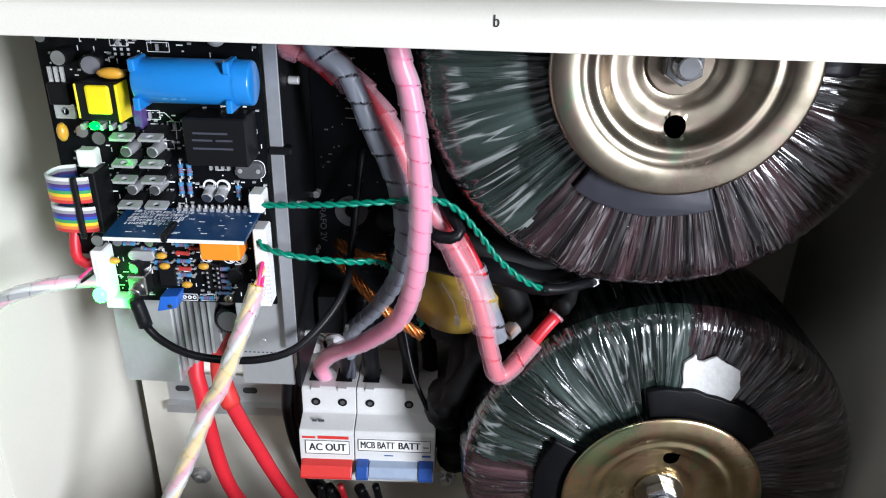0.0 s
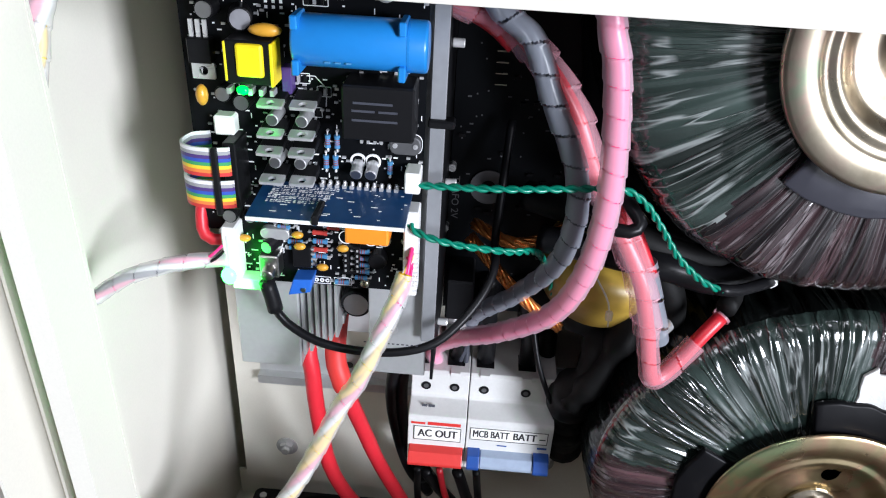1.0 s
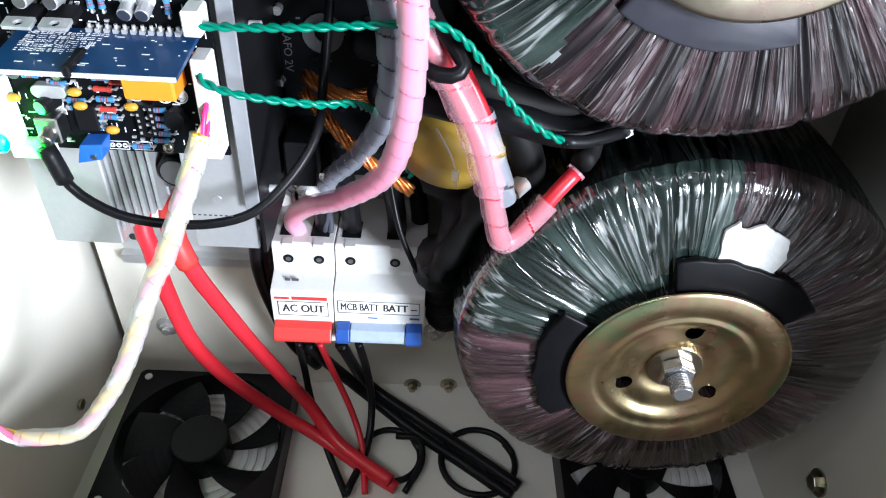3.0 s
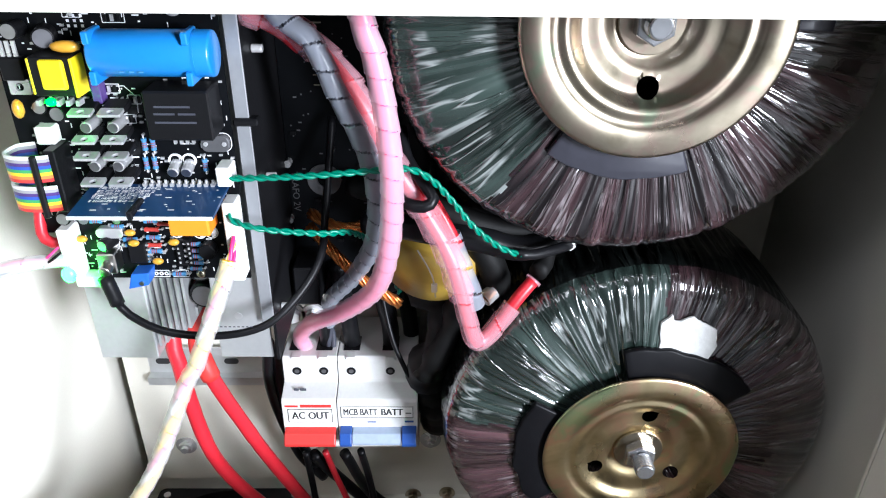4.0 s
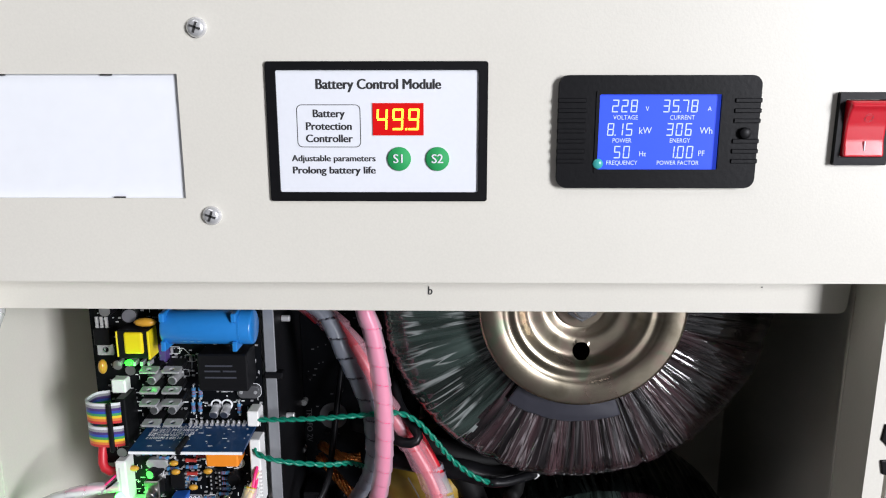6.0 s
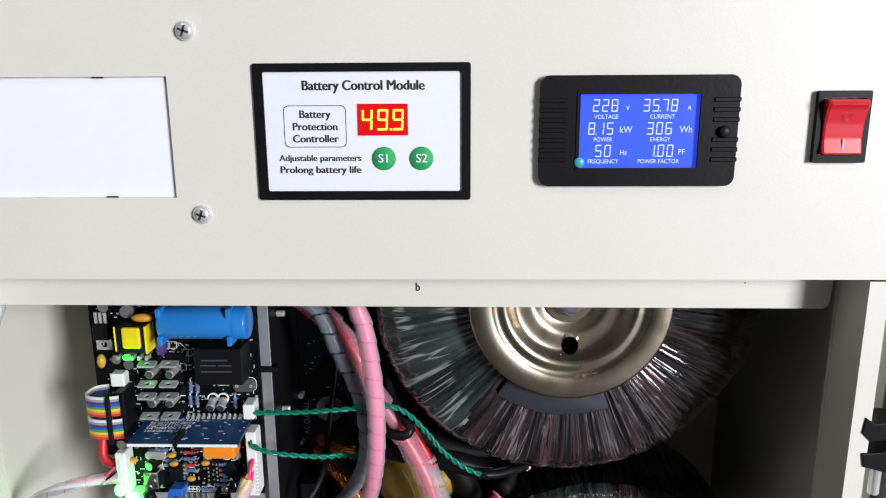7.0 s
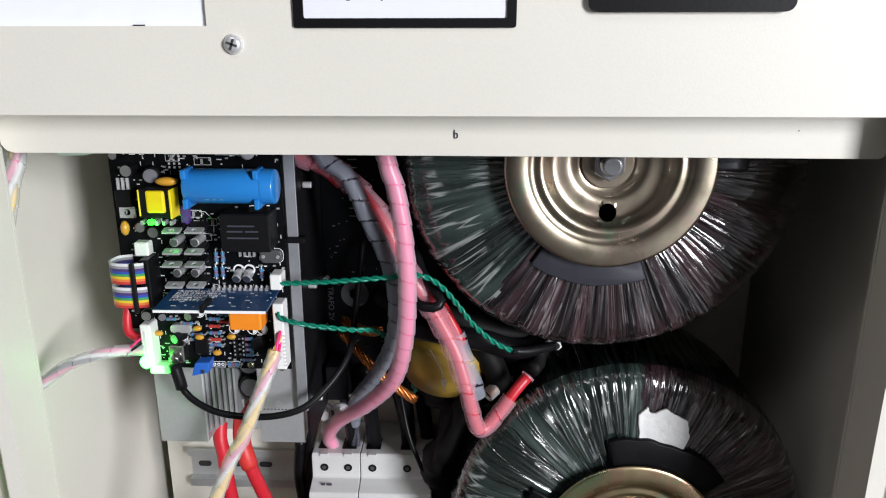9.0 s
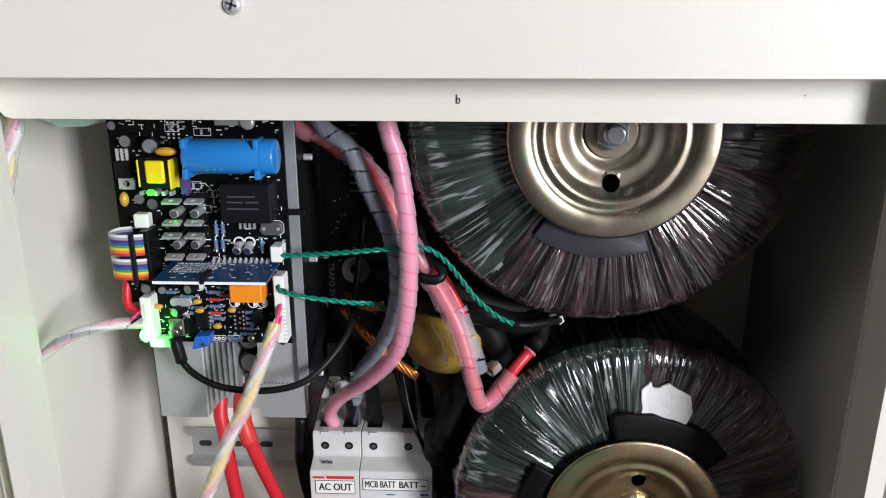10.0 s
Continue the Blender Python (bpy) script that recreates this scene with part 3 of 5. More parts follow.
for t, x, z in (("228", 0.2314, 0.7080), ("35.78", 0.2527, 0.7080), ("8.15", 0.2298, 0.6983), ("306", 0.2547, 0.6983), ("50", 0.2330, 0.6888), ("1.00", 0.2558, 0.6888)):
    for b in digits(t, x, LY, z, 0.0027, 0.0052, 0.0012, 0.00044, 0.05):
        part("digit", b, LCDW, lcd)
for t, s_, x, z in (("V", 0.0028, 0.2462, 0.7094), ("A", 0.0028, 0.2722, 0.7094), ("kW", 0.0040, 0.2458, 0.7003), ("Wh", 0.0040, 0.2714, 0.7003), ("Hz", 0.0030, 0.2452, 0.6906), ("PF", 0.0033, 0.2700, 0.6908), ("VOLTAGE", 0.0026, 0.2373, 0.7058), ("CURRENT", 0.0026, 0.2610, 0.7058), ("POWER", 0.0026, 0.2362, 0.6962), ("ENERGY", 0.0026, 0.2606, 0.6962), ("FREQUENCY", 0.0026, 0.2366, 0.6868), ("POWER FACTOR", 0.0026, 0.2603, 0.6868)):
    lettering("lettering", t, s_, x, LY, z, LCDW, lcd, squeeze=0.9)
part("set_button", lathe([(0.0024, 0.4302), (0.0024, 0.4288), (0.0020, 0.4284), (0.0001, 0.4284)], 0.2868, 0.6995, 18), CHIP, meter, smooth=True)
part("film_tab", lathe([(0.0022, 0.4300), (0.0020, 0.4296), (0.0001, 0.4296)], 0.2262, 0.6866, 18), TEAL, meter, "teal peel-off dot", True)

SHIFT[0] = Vector((0, 0, 0))
switch = thing("rocker_switch", 0.338, 0.4353, 0.686, "red illuminated rocker switch in black frame", "switch")
part("frame", plate_with_hole(rounded(0.3256, 0.3478, 0.6860, 0.7163, 0.0008), rounded(0.3279, 0.3455, 0.6893, 0.7133, 0.0005), 0.4325, 0.4352), BLACK, switch)
rk = part("rocker", prism([(0.4350, 0.6895), (0.4300, 0.6897), (0.4312, 0.6960), (0.4308, 0.7030), (0.4288, 0.7090), (0.4272, 0.7112), (0.4290, 0.7128), (0.4350, 0.7131)], "x", 0.3283, 0.3451, 0.0008), REDP, switch)
ring = lathe([(0.0018, 0), (0.0018, 0.0002), (0.0013, 0.0002), (0.0013, 0)], 0, 0, 20)
ring.transform(Matrix.Translation((0.3367, 0.4297, 0.7058)) @ Euler((radians(18), 0, 0)).to_matrix().to_4x4())
part("off_mark", ring, FACE, rk)
part("on_mark", box(0.3365, 0.3369, 0.4303, 0.4307, 0.6922, 0.6962), FACE, rk)

# ---- control board ----
SHIFT[0] = Vector((0, -0.006, -0.0063))
BY = 0.5330
pcb = thing("control_board", 0.002, BY, 0.474, "black inverter control board crowded with components", "circuit board")
part("board", prism([(-0.0478, 0.655), (-0.0478, 0.500), (-0.0370, 0.500), (-0.0370, 0.4740), (0.0510, 0.4740), (0.0520, 0.655)], "y", BY, BY + 0.0016), BOARD, pcb)


def can(name, x, z, r, h, mat=BLACK, top=CANTOP, dx=0.0, dz=0.0):
    """An electrolytic capacitor that stands out from the board."""
    c = part(name, cyl((x, BY, z), (x + dx, BY - h, z + dz), r, 18, bevel=r * 0.12), mat, pcb, smooth=False)
    way = Vector((dx, -h, dz)).normalized()
    tip = Vector((x + dx, BY - h, z + dz))
    part("can_top", cyl(tip, tip + way * 0.0003, r * 0.84, 18), top, c, "silvery can top")
    return c


def resistor(x, z, up=True, length=0.0060, r=0.0011, mat=RESIST, y=None, bands=True):
    y = BY - 0.0016 if y is None else y
    d = Vector((0, 0, 1)) if up else Vector((1, 0, 0))
    c = Vector((x, y, z))
    q = part("resistor" if mat is RESIST else "diode", cyl(c - d * length * 0.36, c + d * length * 0.36, r * 0.85, 10), mat, pcb, smooth=False)
    b = bmesh.new()
    for s_ in (-1, 1):
        cyl(c + d * s_ * length * 0.24, c + d * s_ * length * 0.40, r, 10, bm=b)
    part("end_cap", b, mat, q)
    b = bmesh.new()
    for s_ in (-1, 1):
        cyl(c + d * s_ * length * 0.38, c + d * s_ * length * 0.62, r * 0.3, 6, bm=b)
        cyl(c + d * s_ * length * 0.62, c + d * s_ * length * 0.62 + Vector((0, BY - y, 0)), r * 0.5, 6, bm=b)
    part("lead", b, TIN, q)
    if bands:
        for k in (-0.18, -0.06, 0.08):
            part("colour_band", cyl(c + d * length * k, c + d * length * (k + 0.05), r * 0.9, 10), BANDR, q)
    return q


def bead(name, x, z, w, h, mat, y=None, deep=0.0022):
    """A dipped ceramic capacitor: a flattened bead."""
    b = bmesh.new()
    bmesh.ops.create_icosphere(b, subdivisions=2, radius=1)
    b.transform(Matrix.Translation((x, (BY - 0.004) if y is None else y, z)) @ Matrix.Diagonal((w / 2, deep, h / 2, 1)))
    return part(name, b, mat, pcb, smooth=True)


def to220(x, z, lean=0.55):
    """A power transistor whose tab leans out from the board, seen from its lower end."""
    b = box(-0.0050, 0.0050, -0.0015, 0.0015, 0.0, 0.0088, 0.0004)
    tilt = Matrix.Translation((x, BY - 0.0035, z)) @ Euler((radians(101), 0, 0)).to_matrix().to_4x4()
    b.transform(tilt)
    q = part("transistor", b, CHIP, pcb)
    t = plate_with_hole(rounded(-0.0051, 0.0051, 0.0089, 0.0150, 0.0007), [(1.7e-3 * math.cos(radians(a)), 0.0123 + 1.7e-3 * math.sin(radians(a))) for a in [(-90 + 15 * k) for k in range(24)]], 0.0002, 0.0015)
    t.transform(tilt)
    part("tab", t, TIN, q, "tinned metal tab with a hole")
    b = bmesh.new()
    for k in (-1, 0, 1):
        box(k * 0.0025 - 0.0004, k * 0.0025 + 0.0004, -0.0003, 0.0003, -0.0045, 0.0, bm=b)
    b.transform(tilt)
    part("lead", b, TIN, q)
    return q


# large blue film capacitor with its clips
CX0, CX1, CY, CZ, CR = 0.0022, 0.0530, 0.5190, 0.5926, 0.0098
cap = part("film_capacitor", cyl((CX0, CY, CZ), (CX1, CY, CZ), CR, 32, bevel=0.0012), BLUE, pcb, "large blue cylindrical capacitor", True)
for x in (CX0 + 0.0005, CX1 - 0.0105):
    part("clip", box(x, x + 0.0028, CY - CR - 0.0004, CY + 0.004, CZ - CR - 0.0016, CZ - CR + 0.0042, 0.0005), BLUE, cap)
    part("clip", box(x, x + 0.0028, CY - CR - 0.0003, CY + 0.004, CZ + CR - 0.0044, CZ + CR + 0.0008, 0.0005), BLUE, cap)
part("end_ring", cyl((CX1 - 0.0075, CY, CZ), (CX1 - 0.0065, CY, CZ), CR * 1.012, 32), BLUE, cap)
b = bmesh.new()
for k in range(3):
    box(0.0150 + k * 0.0040, 0.0170 + k * 0.0040, CY - CR * 0.86 - 0.0004, CY - CR * 0.86, CZ - 0.0062, CZ - 0.0056, bm=b)
part("print_bar", b, RESIST, cap)

# transformer with yellow tape
xf = part("small_transformer", box(-0.0240, -0.0062, 0.5140, BY, 0.5750, 0.5918, 0.0006), CHIP, pcb, "black ferrite transformer taped yellow")
part("yellow_tape", box(-0.0197, -0.0090, 0.5126, 0.5200, 0.5780, 0.5908, 0.0012, seg=2), YELLOW, xf)
part("tape_edge", box(-0.0244, -0.0234, 0.5135, 0.5250, 0.5760, 0.5912, 0.0003), YELLOW, xf)
part("tape_edge", box(-0.0068, -0.0055, 0.5135, 0.5250, 0.5746, 0.5912, 0.0003), YELLOW, xf)
b = bmesh.new()
for k in range(5):
    box(-0.024 + k * 0.0042, -0.0225 + k * 0.0042, 0.5128, 0.5180, 0.5712, 0.5736, bm=b)
part("pins", b, TIN, xf)
bead("disc_capacitor", -0.0092, 0.5950, 0.0135, 0.0052, AMBER, 0.5190, 0.0030)
bead("disc_capacitor", -0.0376, 0.5670, 0.0050, 0.0090, AMBER, 0.5220, 0.0028)
can("electrolytic_capacitor", -0.0341, 0.5999, 0.0038, 0.0090)
can("electrolytic_capacitor", -0.0228, 0.5974, 0.0046, 0.0100, dx=0.003)
can("electrolytic_capacitor", -0.0310, 0.5662, 0.0034, 0.0065)
can("electrolytic_capacitor", -0.0230, 0.5636, 0.0036, 0.0080)
can("electrolytic_capacitor", -0.0426, 0.6081, 0.0028, 0.0050)
# regulator on the left edge
reg = part("regulator", box(-0.0437, -0.0343, 0.5270, BY, 0.5780, 0.5880, 0.0004), CHIP, pcb)
part("tab", plate_with_hole(rounded(-0.0437, -0.0343, 0.5710, 0.5778, 0.0005), [(-0.0390 + 0.0019 * math.cos(radians(-90 + 15 * k)), 0.5744 + 0.0019 * math.sin(radians(-90 + 15 * k))) for k in range(24)], 0.5300, 0.5312), TIN, reg)
b = bmesh.new()
for k in (-1, 0, 1):
    box(-0.0390 + k * 0.0028 - 0.0008, -0.0390 + k * 0.0028 + 0.0008, 0.5285, 0.5295, 0.5882, 0.5950, bm=b)
part("lead", b, TIN, reg)
bead("green_led", -0.0176, 0.5730, 0.0050, 0.0036, GLEDS, 0.5130, 0.0016)
led_x, led_z = -0.0176, 0.5730
part("led_stalk", box(led_x - 0.0008, led_x + 0.0008, 0.5135, BY, led_z - 0.0006, led_z + 0.0006), TIN, pcb)
violet = part("small_module", box(-0.0062, -0.0022, 0.5265, BY, 0.5680, 0.5790, 0.0003), RAINBOW[2], pcb)

# transistors in two columns with cans between
for px, pz in ((-0.0085, 0.5653), (0.0044, 0.5654), (-0.0095, 0.5528), (0.0032, 0.5529), (-0.0104, 0.5451), (0.0027, 0.5452), (-0.0101, 0.5325), (0.0025, 0.5327)):
    to220(px, pz + 0.0030)
for px, pz in ((-0.0096, 0.5577), (0.0025, 0.5578), (-0.0096, 0.5392), (0.0010, 0.5393)):
    can("electrolytic_capacitor", px, pz + 0.0010, 0.0026, 0.0120, TIN)

# black relay block
blk = part("relay_block", box(0.0200, 0.0485, 0.5150, BY, 0.5550, 0.5772, 0.0008), CHIP, pcb, "large black relay block")
b = bmesh.new()
for k, (x0, x1) in enumerate(((0.0245, 0.0400), (0.0240, 0.0330), (0.0345, 0.0420), (0.0240, 0.0420))):
    z = (0.5700, 0.5668, 0.5668, 0.5630)[k]
    box(x0, x1, 0.5148, 0.5150, z, z + 0.0009, bm=b)
part("print_bar", b, GREYW, blk)
for (px, pz) in ((0.0097, 0.5380), (0.0138, 0.5381), (0.0106, 0.5474), (0.0146, 0.5474), (0.0373, 0.5373)):
    resistor(px, pz, True, 0.0072, 0.0013)
for (px, pz) in ((0.0235, 0.5374), (0.0298, 0.5375)):
    can("electrolytic_capacitor", px, pz, 0.0026, 0.0075, TIN, CANTOP, dz=-0.002)
    part("sleeve_ring", lathe([(0.0035, BY - 0.0004), (0.0035, BY - 0.0012), (0.0026, BY - 0.0012), (0.0026, BY - 0.0004)], px, pz + 0.0016, 20), SILK, pcb)
crystal = part("crystal", prism(rounded(0.0372, 0.0502, 0.5440, 0.5520, 0.0030), "y", 0.5300, BY, 0.0004), GREYDARK, pcb, "dark flat crystal can with two rivets")
for px in (0.0394, 0.0480):
    part("rivet", lathe([(0.0011, 0.5300), (0.0011, 0.5296), (0.0001, 0.5295)], px, 0.5480, 12), TIN, crystal)
part("outline_mark", plate_with_hole(rounded(0.0366, 0.0508, 0.5434, 0.5526, 0.0034), rounded(0.0369, 0.0505, 0.5437, 0.5523, 0.0032), BY - 0.0003, BY - 0.0001), SILK, pcb)
b = bmesh.new()
for k in range(4):
    box(0.0245 + k * 0.0028, 0.0256 + k * 0.0028, 0.5310, BY, 0.5475, 0.5520, bm=b)
part("pin_row", b, TIN, pcb)

# ribbon cable and socket on the left
sock = part("ribbon_socket", box(-0.0300, -0.0245, 0.5170, BY, 0.5190, 0.5490, 0.0005), BLACK, pcb, "tall black ribbon socket")
part("shunt_cap", box(-0.0358, -0.0272, 0.5255, BY, 0.5488, 0.5572, 0.0008), WHITE, pcb, "small white connector block")
rib = thing("ribbon_cable", -0.037, 0.52, 0.517, "rainbow flat ribbon cable folded in two loops", "ribbon cable")
for row, zt in enumerate((0.5485, 0.5340)):
    for k, m in enumerate(RAINBOW):
        z0 = zt - k * 0.00155 - 0.00145
        b = bmesh.new()
        arc = [(-0.0262 + 0.0006 * row, 0.5130), (-0.0330, 0.5112), (-0.0410, 0.5118), (-0.0462, 0.5150), (-0.0478, 0.5200), (-0.0462, 0.5270), (-0.0400, 0.5300)]
        line = spline([(u, v, z0) for u, v in arc], 0.0015)
        one, two = [b.verts.new(q) for q in line], [b.verts.new(q + Vector((0, 0, 0.0016))) for q in line]
        three, four = [b.verts.new(q + Vector((0.0006, 0.0009, 0))) for q in line], [b.verts.new(q + Vector((0.0006, 0.0009, 0.0016))) for q in line]
        for j in range(1, len(line)):
            for s_, e_ in ((one, two), (two, four), (four, three), (three, one)):
                b.faces.new((s_[j - 1], s_[j], e_[j], e_[j - 1]))
        bmesh.ops.recalc_face_normals(b, faces=b.faces[:])
        part("strand", b, m, rib, smooth=False)
part("cable_tie", box(-0.0325, -0.0300, 0.5098, 0.5124, 0.5190, 0.5490, 0.0005), BLACK, rib, "black tie strap")
red_loop = thing("red_wire_loop", -0.044, 0.53, 0.50, "thick red wire looping beside the board", "cable")
part("jacket", tube([(-0.0451, 0.5360, 0.6131), (-0.0452, 0.5360, 0.6005), (-0.0449, 0.5360, 0.5828), (-0.0448, 0.5360, 0.5664), (-0.0456, 0.5370, 0.5525), (-0.0480, 0.538, 0.522), (-0.0490, 0.533, 0.5060), (-0.0470, 0.530, 0.4980), (-0.0400, 0.531, 0.4955), (-0.0340, 0.535, 0.5020)], 0.0028), RED, red_loop, smooth=True)

# blue daughter board, standing out from the main board
dau = part("daughter_board", box(-0.0170, 0.0475, -0.0150, 0.0150, -0.0008, 0.0008), BLUEBOARD, pcb, "blue plug-in display driver board")
for v in dau.data.vertices:
    v.co = Vector((v.co.x, 0.5150 + v.co.y, 0.5258 + v.co.z + v.co.y * 0.08))
b = bmesh.new()
rnd = random.Random(4)
for k in range(46):
    x, y = rnd.uniform(-0.0155, 0.0455), rnd.uniform(0.5035, 0.5275)
    w = rnd.choice((0.0006, 0.0012, 0.0028))
    box(x, x + w, y, y + 0.0005, 0.5267 + (y - 0.515) * 0.08, 0.5268 + (y - 0.515) * 0.08, bm=b)
for k in range(5):
    x = -0.0140 + k * 0.0038
    for dx, dy, w, d in ((0, 0, 0.0024, 0.0004), (0, 0.0020, 0.0024, 0.0004), (0, 0.0040, 0.0024, 0.0004), (0, 0, 0.0004, 0.0040), (0.0024, 0, 0.0004, 0.0044)):
        box(x + dx, x + dx + w, 0.5045 + dy, 0.5045 + dy + d, 0.5259 + (dy - 0.0105) * 0.08, 0.5260 + (dy - 0.0105) * 0.08, bm=b)
for row in range(5):
    x = -0.0125 + rnd.uniform(0, 0.001)
    while x < 0.0110 + 0.0012 * row:
        w, y = rnd.choice((0.0005, 0.0009, 0.0013)), 0.5125 + row * 0.0030
        for dy in rnd.choice(((0, 0.0013), (0.0004, 0.0016), (0, 0.0008, 0.0016))):
            box(x, x + w, y + dy, y + dy + 0.0004, 0.52672 + (y + dy - 0.515) * 0.08, 0.52682 + (y + dy - 0.515) * 0.08, bm=b)
        x += w + rnd.choice((0.0003, 0.0004, 0.0010))
part("silkscreen", b, SILK, dau)
part("board_edge", box(-0.0168, 0.0473, 0.4994, 0.49995, 0.5238, 0.5254), SILK, dau)
for k in range(11):
    x = 0.0085 + k * 0.0032
    b = cyl((x, 0.5290, 0.5262), (x, 0.5290, 0.5305), 0.0007, 8)
    box(x - 0.0009, x + 0.0009, 0.5272, 0.5308, 0.5275, 0.5292, bm=b)
    part("header_pin", b, TIN, dau)
part("cable_tie", box(0.0100, 0.0128, 0.4982, 0.5140, 0.5240, 0.5282, 0.0006), BLACK, dau, "black tie clip over the board edge")

# lower half
part("orange_relay", box(0.0196, 0.0388, 0.5180, BY, 0.5058, 0.5170, 0.0010, seg=2), ORANGE, pcb, "orange relay")
conn = part("left_connector", box(-0.0366, -0.0300, 0.5215, BY, 0.4790, 0.5070, 0.0008), WHITE, pcb, "white pin connector block")
part("key_slot", box(-0.0345, -0.0335, 0.5212, 0.5218, 0.4840, 0.5030), BREAKER, conn)
can("electrolytic_capacitor", -0.0325, 0.5118, 0.0034, 0.0090, BLACK, CANTOP)
can("electrolytic_capacitor", -0.0262, 0.5100, 0.0026, 0.0060, BLACK, CANTOP, dx=0.002)
part("top_connector", box(0.0445, 0.0512, 0.5215, BY, 0.5300, 0.5395, 0.0006), WHITE, pcb, "small white two-pin connector")
long_c = part("side_connector", box(0.0448, 0.0512, 0.5215, BY, 0.4790, 0.5215, 0.0006), WHITE, pcb, "long white pin connector")
for k in range(9):
    part("pin_notch", box(0.0497, 0.0514, 0.5212, 0.5222, 0.4815 + k * 0.0024, 0.4825 + k * 0.0024), BREAKER, long_c)
trim = part("trimmer", prism([(-0.0085, 0.4728), (0.0020, 0.4752), (0.0032, 0.4822), (-0.0058, 0.4815)], "y", 0.5235, BY, 0.0005), POTBLUE, pcb, "blue trimmer potentiometer")
part("adjusting_screw", cyl((-0.0010, 0.5236, 0.4765), (-0.0010, 0.5226, 0.4765), 0.0011, 10), GOLD, trim)
jack = part("bnc_jack", cyl((-0.0165, BY, 0.4880), (-0.0165, 0.5190, 0.4850), 0.0030, 18, bevel=0.0006), JACK, pcb, "silvery push-on cable jack", True)
part("jack_base", box(-0.0212, -0.0122, 0.5240, BY, 0.4815, 0.4925, 0.0006), JACK, jack)
part("terminal_row", box(-0.0345, -0.0195, 0.5245, BY, 0.4735, 0.4790, 0.0004), WHITE, pcb, "pale screw terminal row")
bead("green_led", -0.0335, 0.4842, 0.0072, 0.0086, GLED, 0.5185, 0.0024)
chip = part("chip", box(-0.0070, 0.0015, 0.5290, BY, 0.4850, 0.4960, 0.0004), CHIP, pcb)
b = bmesh.new()
for k in range(4):
    box(0.0015, 0.0030, 0.5300, BY, 0.4862 + k * 0.0026, 0.4872 + k * 0.0026, bm=b)
part("chip_pins", b, TIN, chip)
socket = part("chip_socket", plate_with_hole(rounded(0.0165, 0.0240, 0.4830, 0.4975, 0.0004), rounded(0.0188, 0.0217, 0.4840, 0.4965, 0.0003), 0.5300, BY), CHIP, pcb)
b = bmesh.new()
for k in range(5):
    for x in (0.0171, 0.0225):
        box(x, x + 0.0009, 0.5297, 0.5301, 0.4842 + k * 0.0027, 0.4853 + k * 0.0027, bm=b)
part("socket_contacts", b, TIN, socket)
for k, (px, pz) in enumerate(((0.0062, 0.5075), (0.0058, 0.5028), (0.0058, 0.4984), (0.0057, 0.4940), (0.0054, 0.4906), (-0.0058, 0.4971), (-0.0051, 0.4942), (0.0154, 0.4773), (0.0252, 0.4946), (0.0253, 0.4909), (0.0250, 0.4876), (0.0251, 0.4839))):
    resistor(px, pz, False, 0.0082, 0.00125, DIODE if k in (1, 3) else RESIST, bands=k not in (1, 3))
for (px, pz) in ((-0.0038, 0.5027), (-0.0030, 0.4969), (0.0071, 0.4867), (0.0167, 0.4975), (-0.0280, 0.4991)):
    bead("disc_capacitor", px, pz, 0.0058, 0.0036, AMBER, 0.5280, 0.0018)
part("coin_crystal", prism(rounded(-0.0210, -0.0075, 0.4990, 0.5045, 0.0026), "y", 0.5285, BY, 0.0005), TIN, pcb, "silvery crystal can")
for (px, pz), r in (((-0.0157, 0.4949), 0.0038), ((-0.0037, 0.5114), 0.0036), ((-0.0365, 0.5095), 0.0032), ((0.0174, 0.5008), 0.0034), ((0.0287, 0.5005), 0.0034), ((0.0346, 0.5006), 0.0034)):
    part("ring_mark", lathe([(r, BY - 0.0002), (r, BY - 0.0004), (r * 0.86, BY - 0.0004), (r * 0.86, BY - 0.0002)], px, pz, 24), SILK, pcb)
    part("half_mark", prism([(px + r * 0.8 * math.cos(radians(a)), pz + r * 0.8 * math.sin(radians(a))) for a in range(-90, 91, 18)], "y", BY - 0.0003, BY - 0.0001), SILK, pcb)
can("electrolytic_capacitor", -0.0144, 0.4967, 0.0032, 0.0080, dx=-0.003)
can("electrolytic_capacitor", -0.0061, 0.5110, 0.0030, 0.0070, dx=-0.002)
can("electrolytic_capacitor", 0.0325, 0.4922, 0.0042, 0.0060, BLACK, BLACK)
for (px, pz) in ((0.0260, 0.4771), (0.0470, 0.4770), (0.0452, 0.4755)):
    part("standoff_screw", lathe([(0.0024, BY), (0.0024, BY - 0.0012), (0.0016, BY - 0.0020), (0.0001, BY - 0.0022)], px, pz, 14), GOLD, pcb, smooth=True)
for px, pz in ((0.0056, 0.4767), (0.0155, 0.4768)):
    part("pad_frame", plate_with_hole(rounded(px - 0.0042, px + 0.0042, pz - 0.0020, pz + 0.0020, 0.0003), rounded(px - 0.0039, px + 0.0039, pz - 0.0017, pz + 0.0017, 0.0003), BY - 0.0003, BY - 0.0001), SILK, pcb)
    for k in (-1, 0, 1):
        part("solder_pad", lathe([(0.0011, BY - 0.0002), (0.0010, BY - 0.0005), (0.0005, BY - 0.0005), (0.0005, BY - 0.0002)], px + k * 0.0026, pz, 12), SILK, pcb)

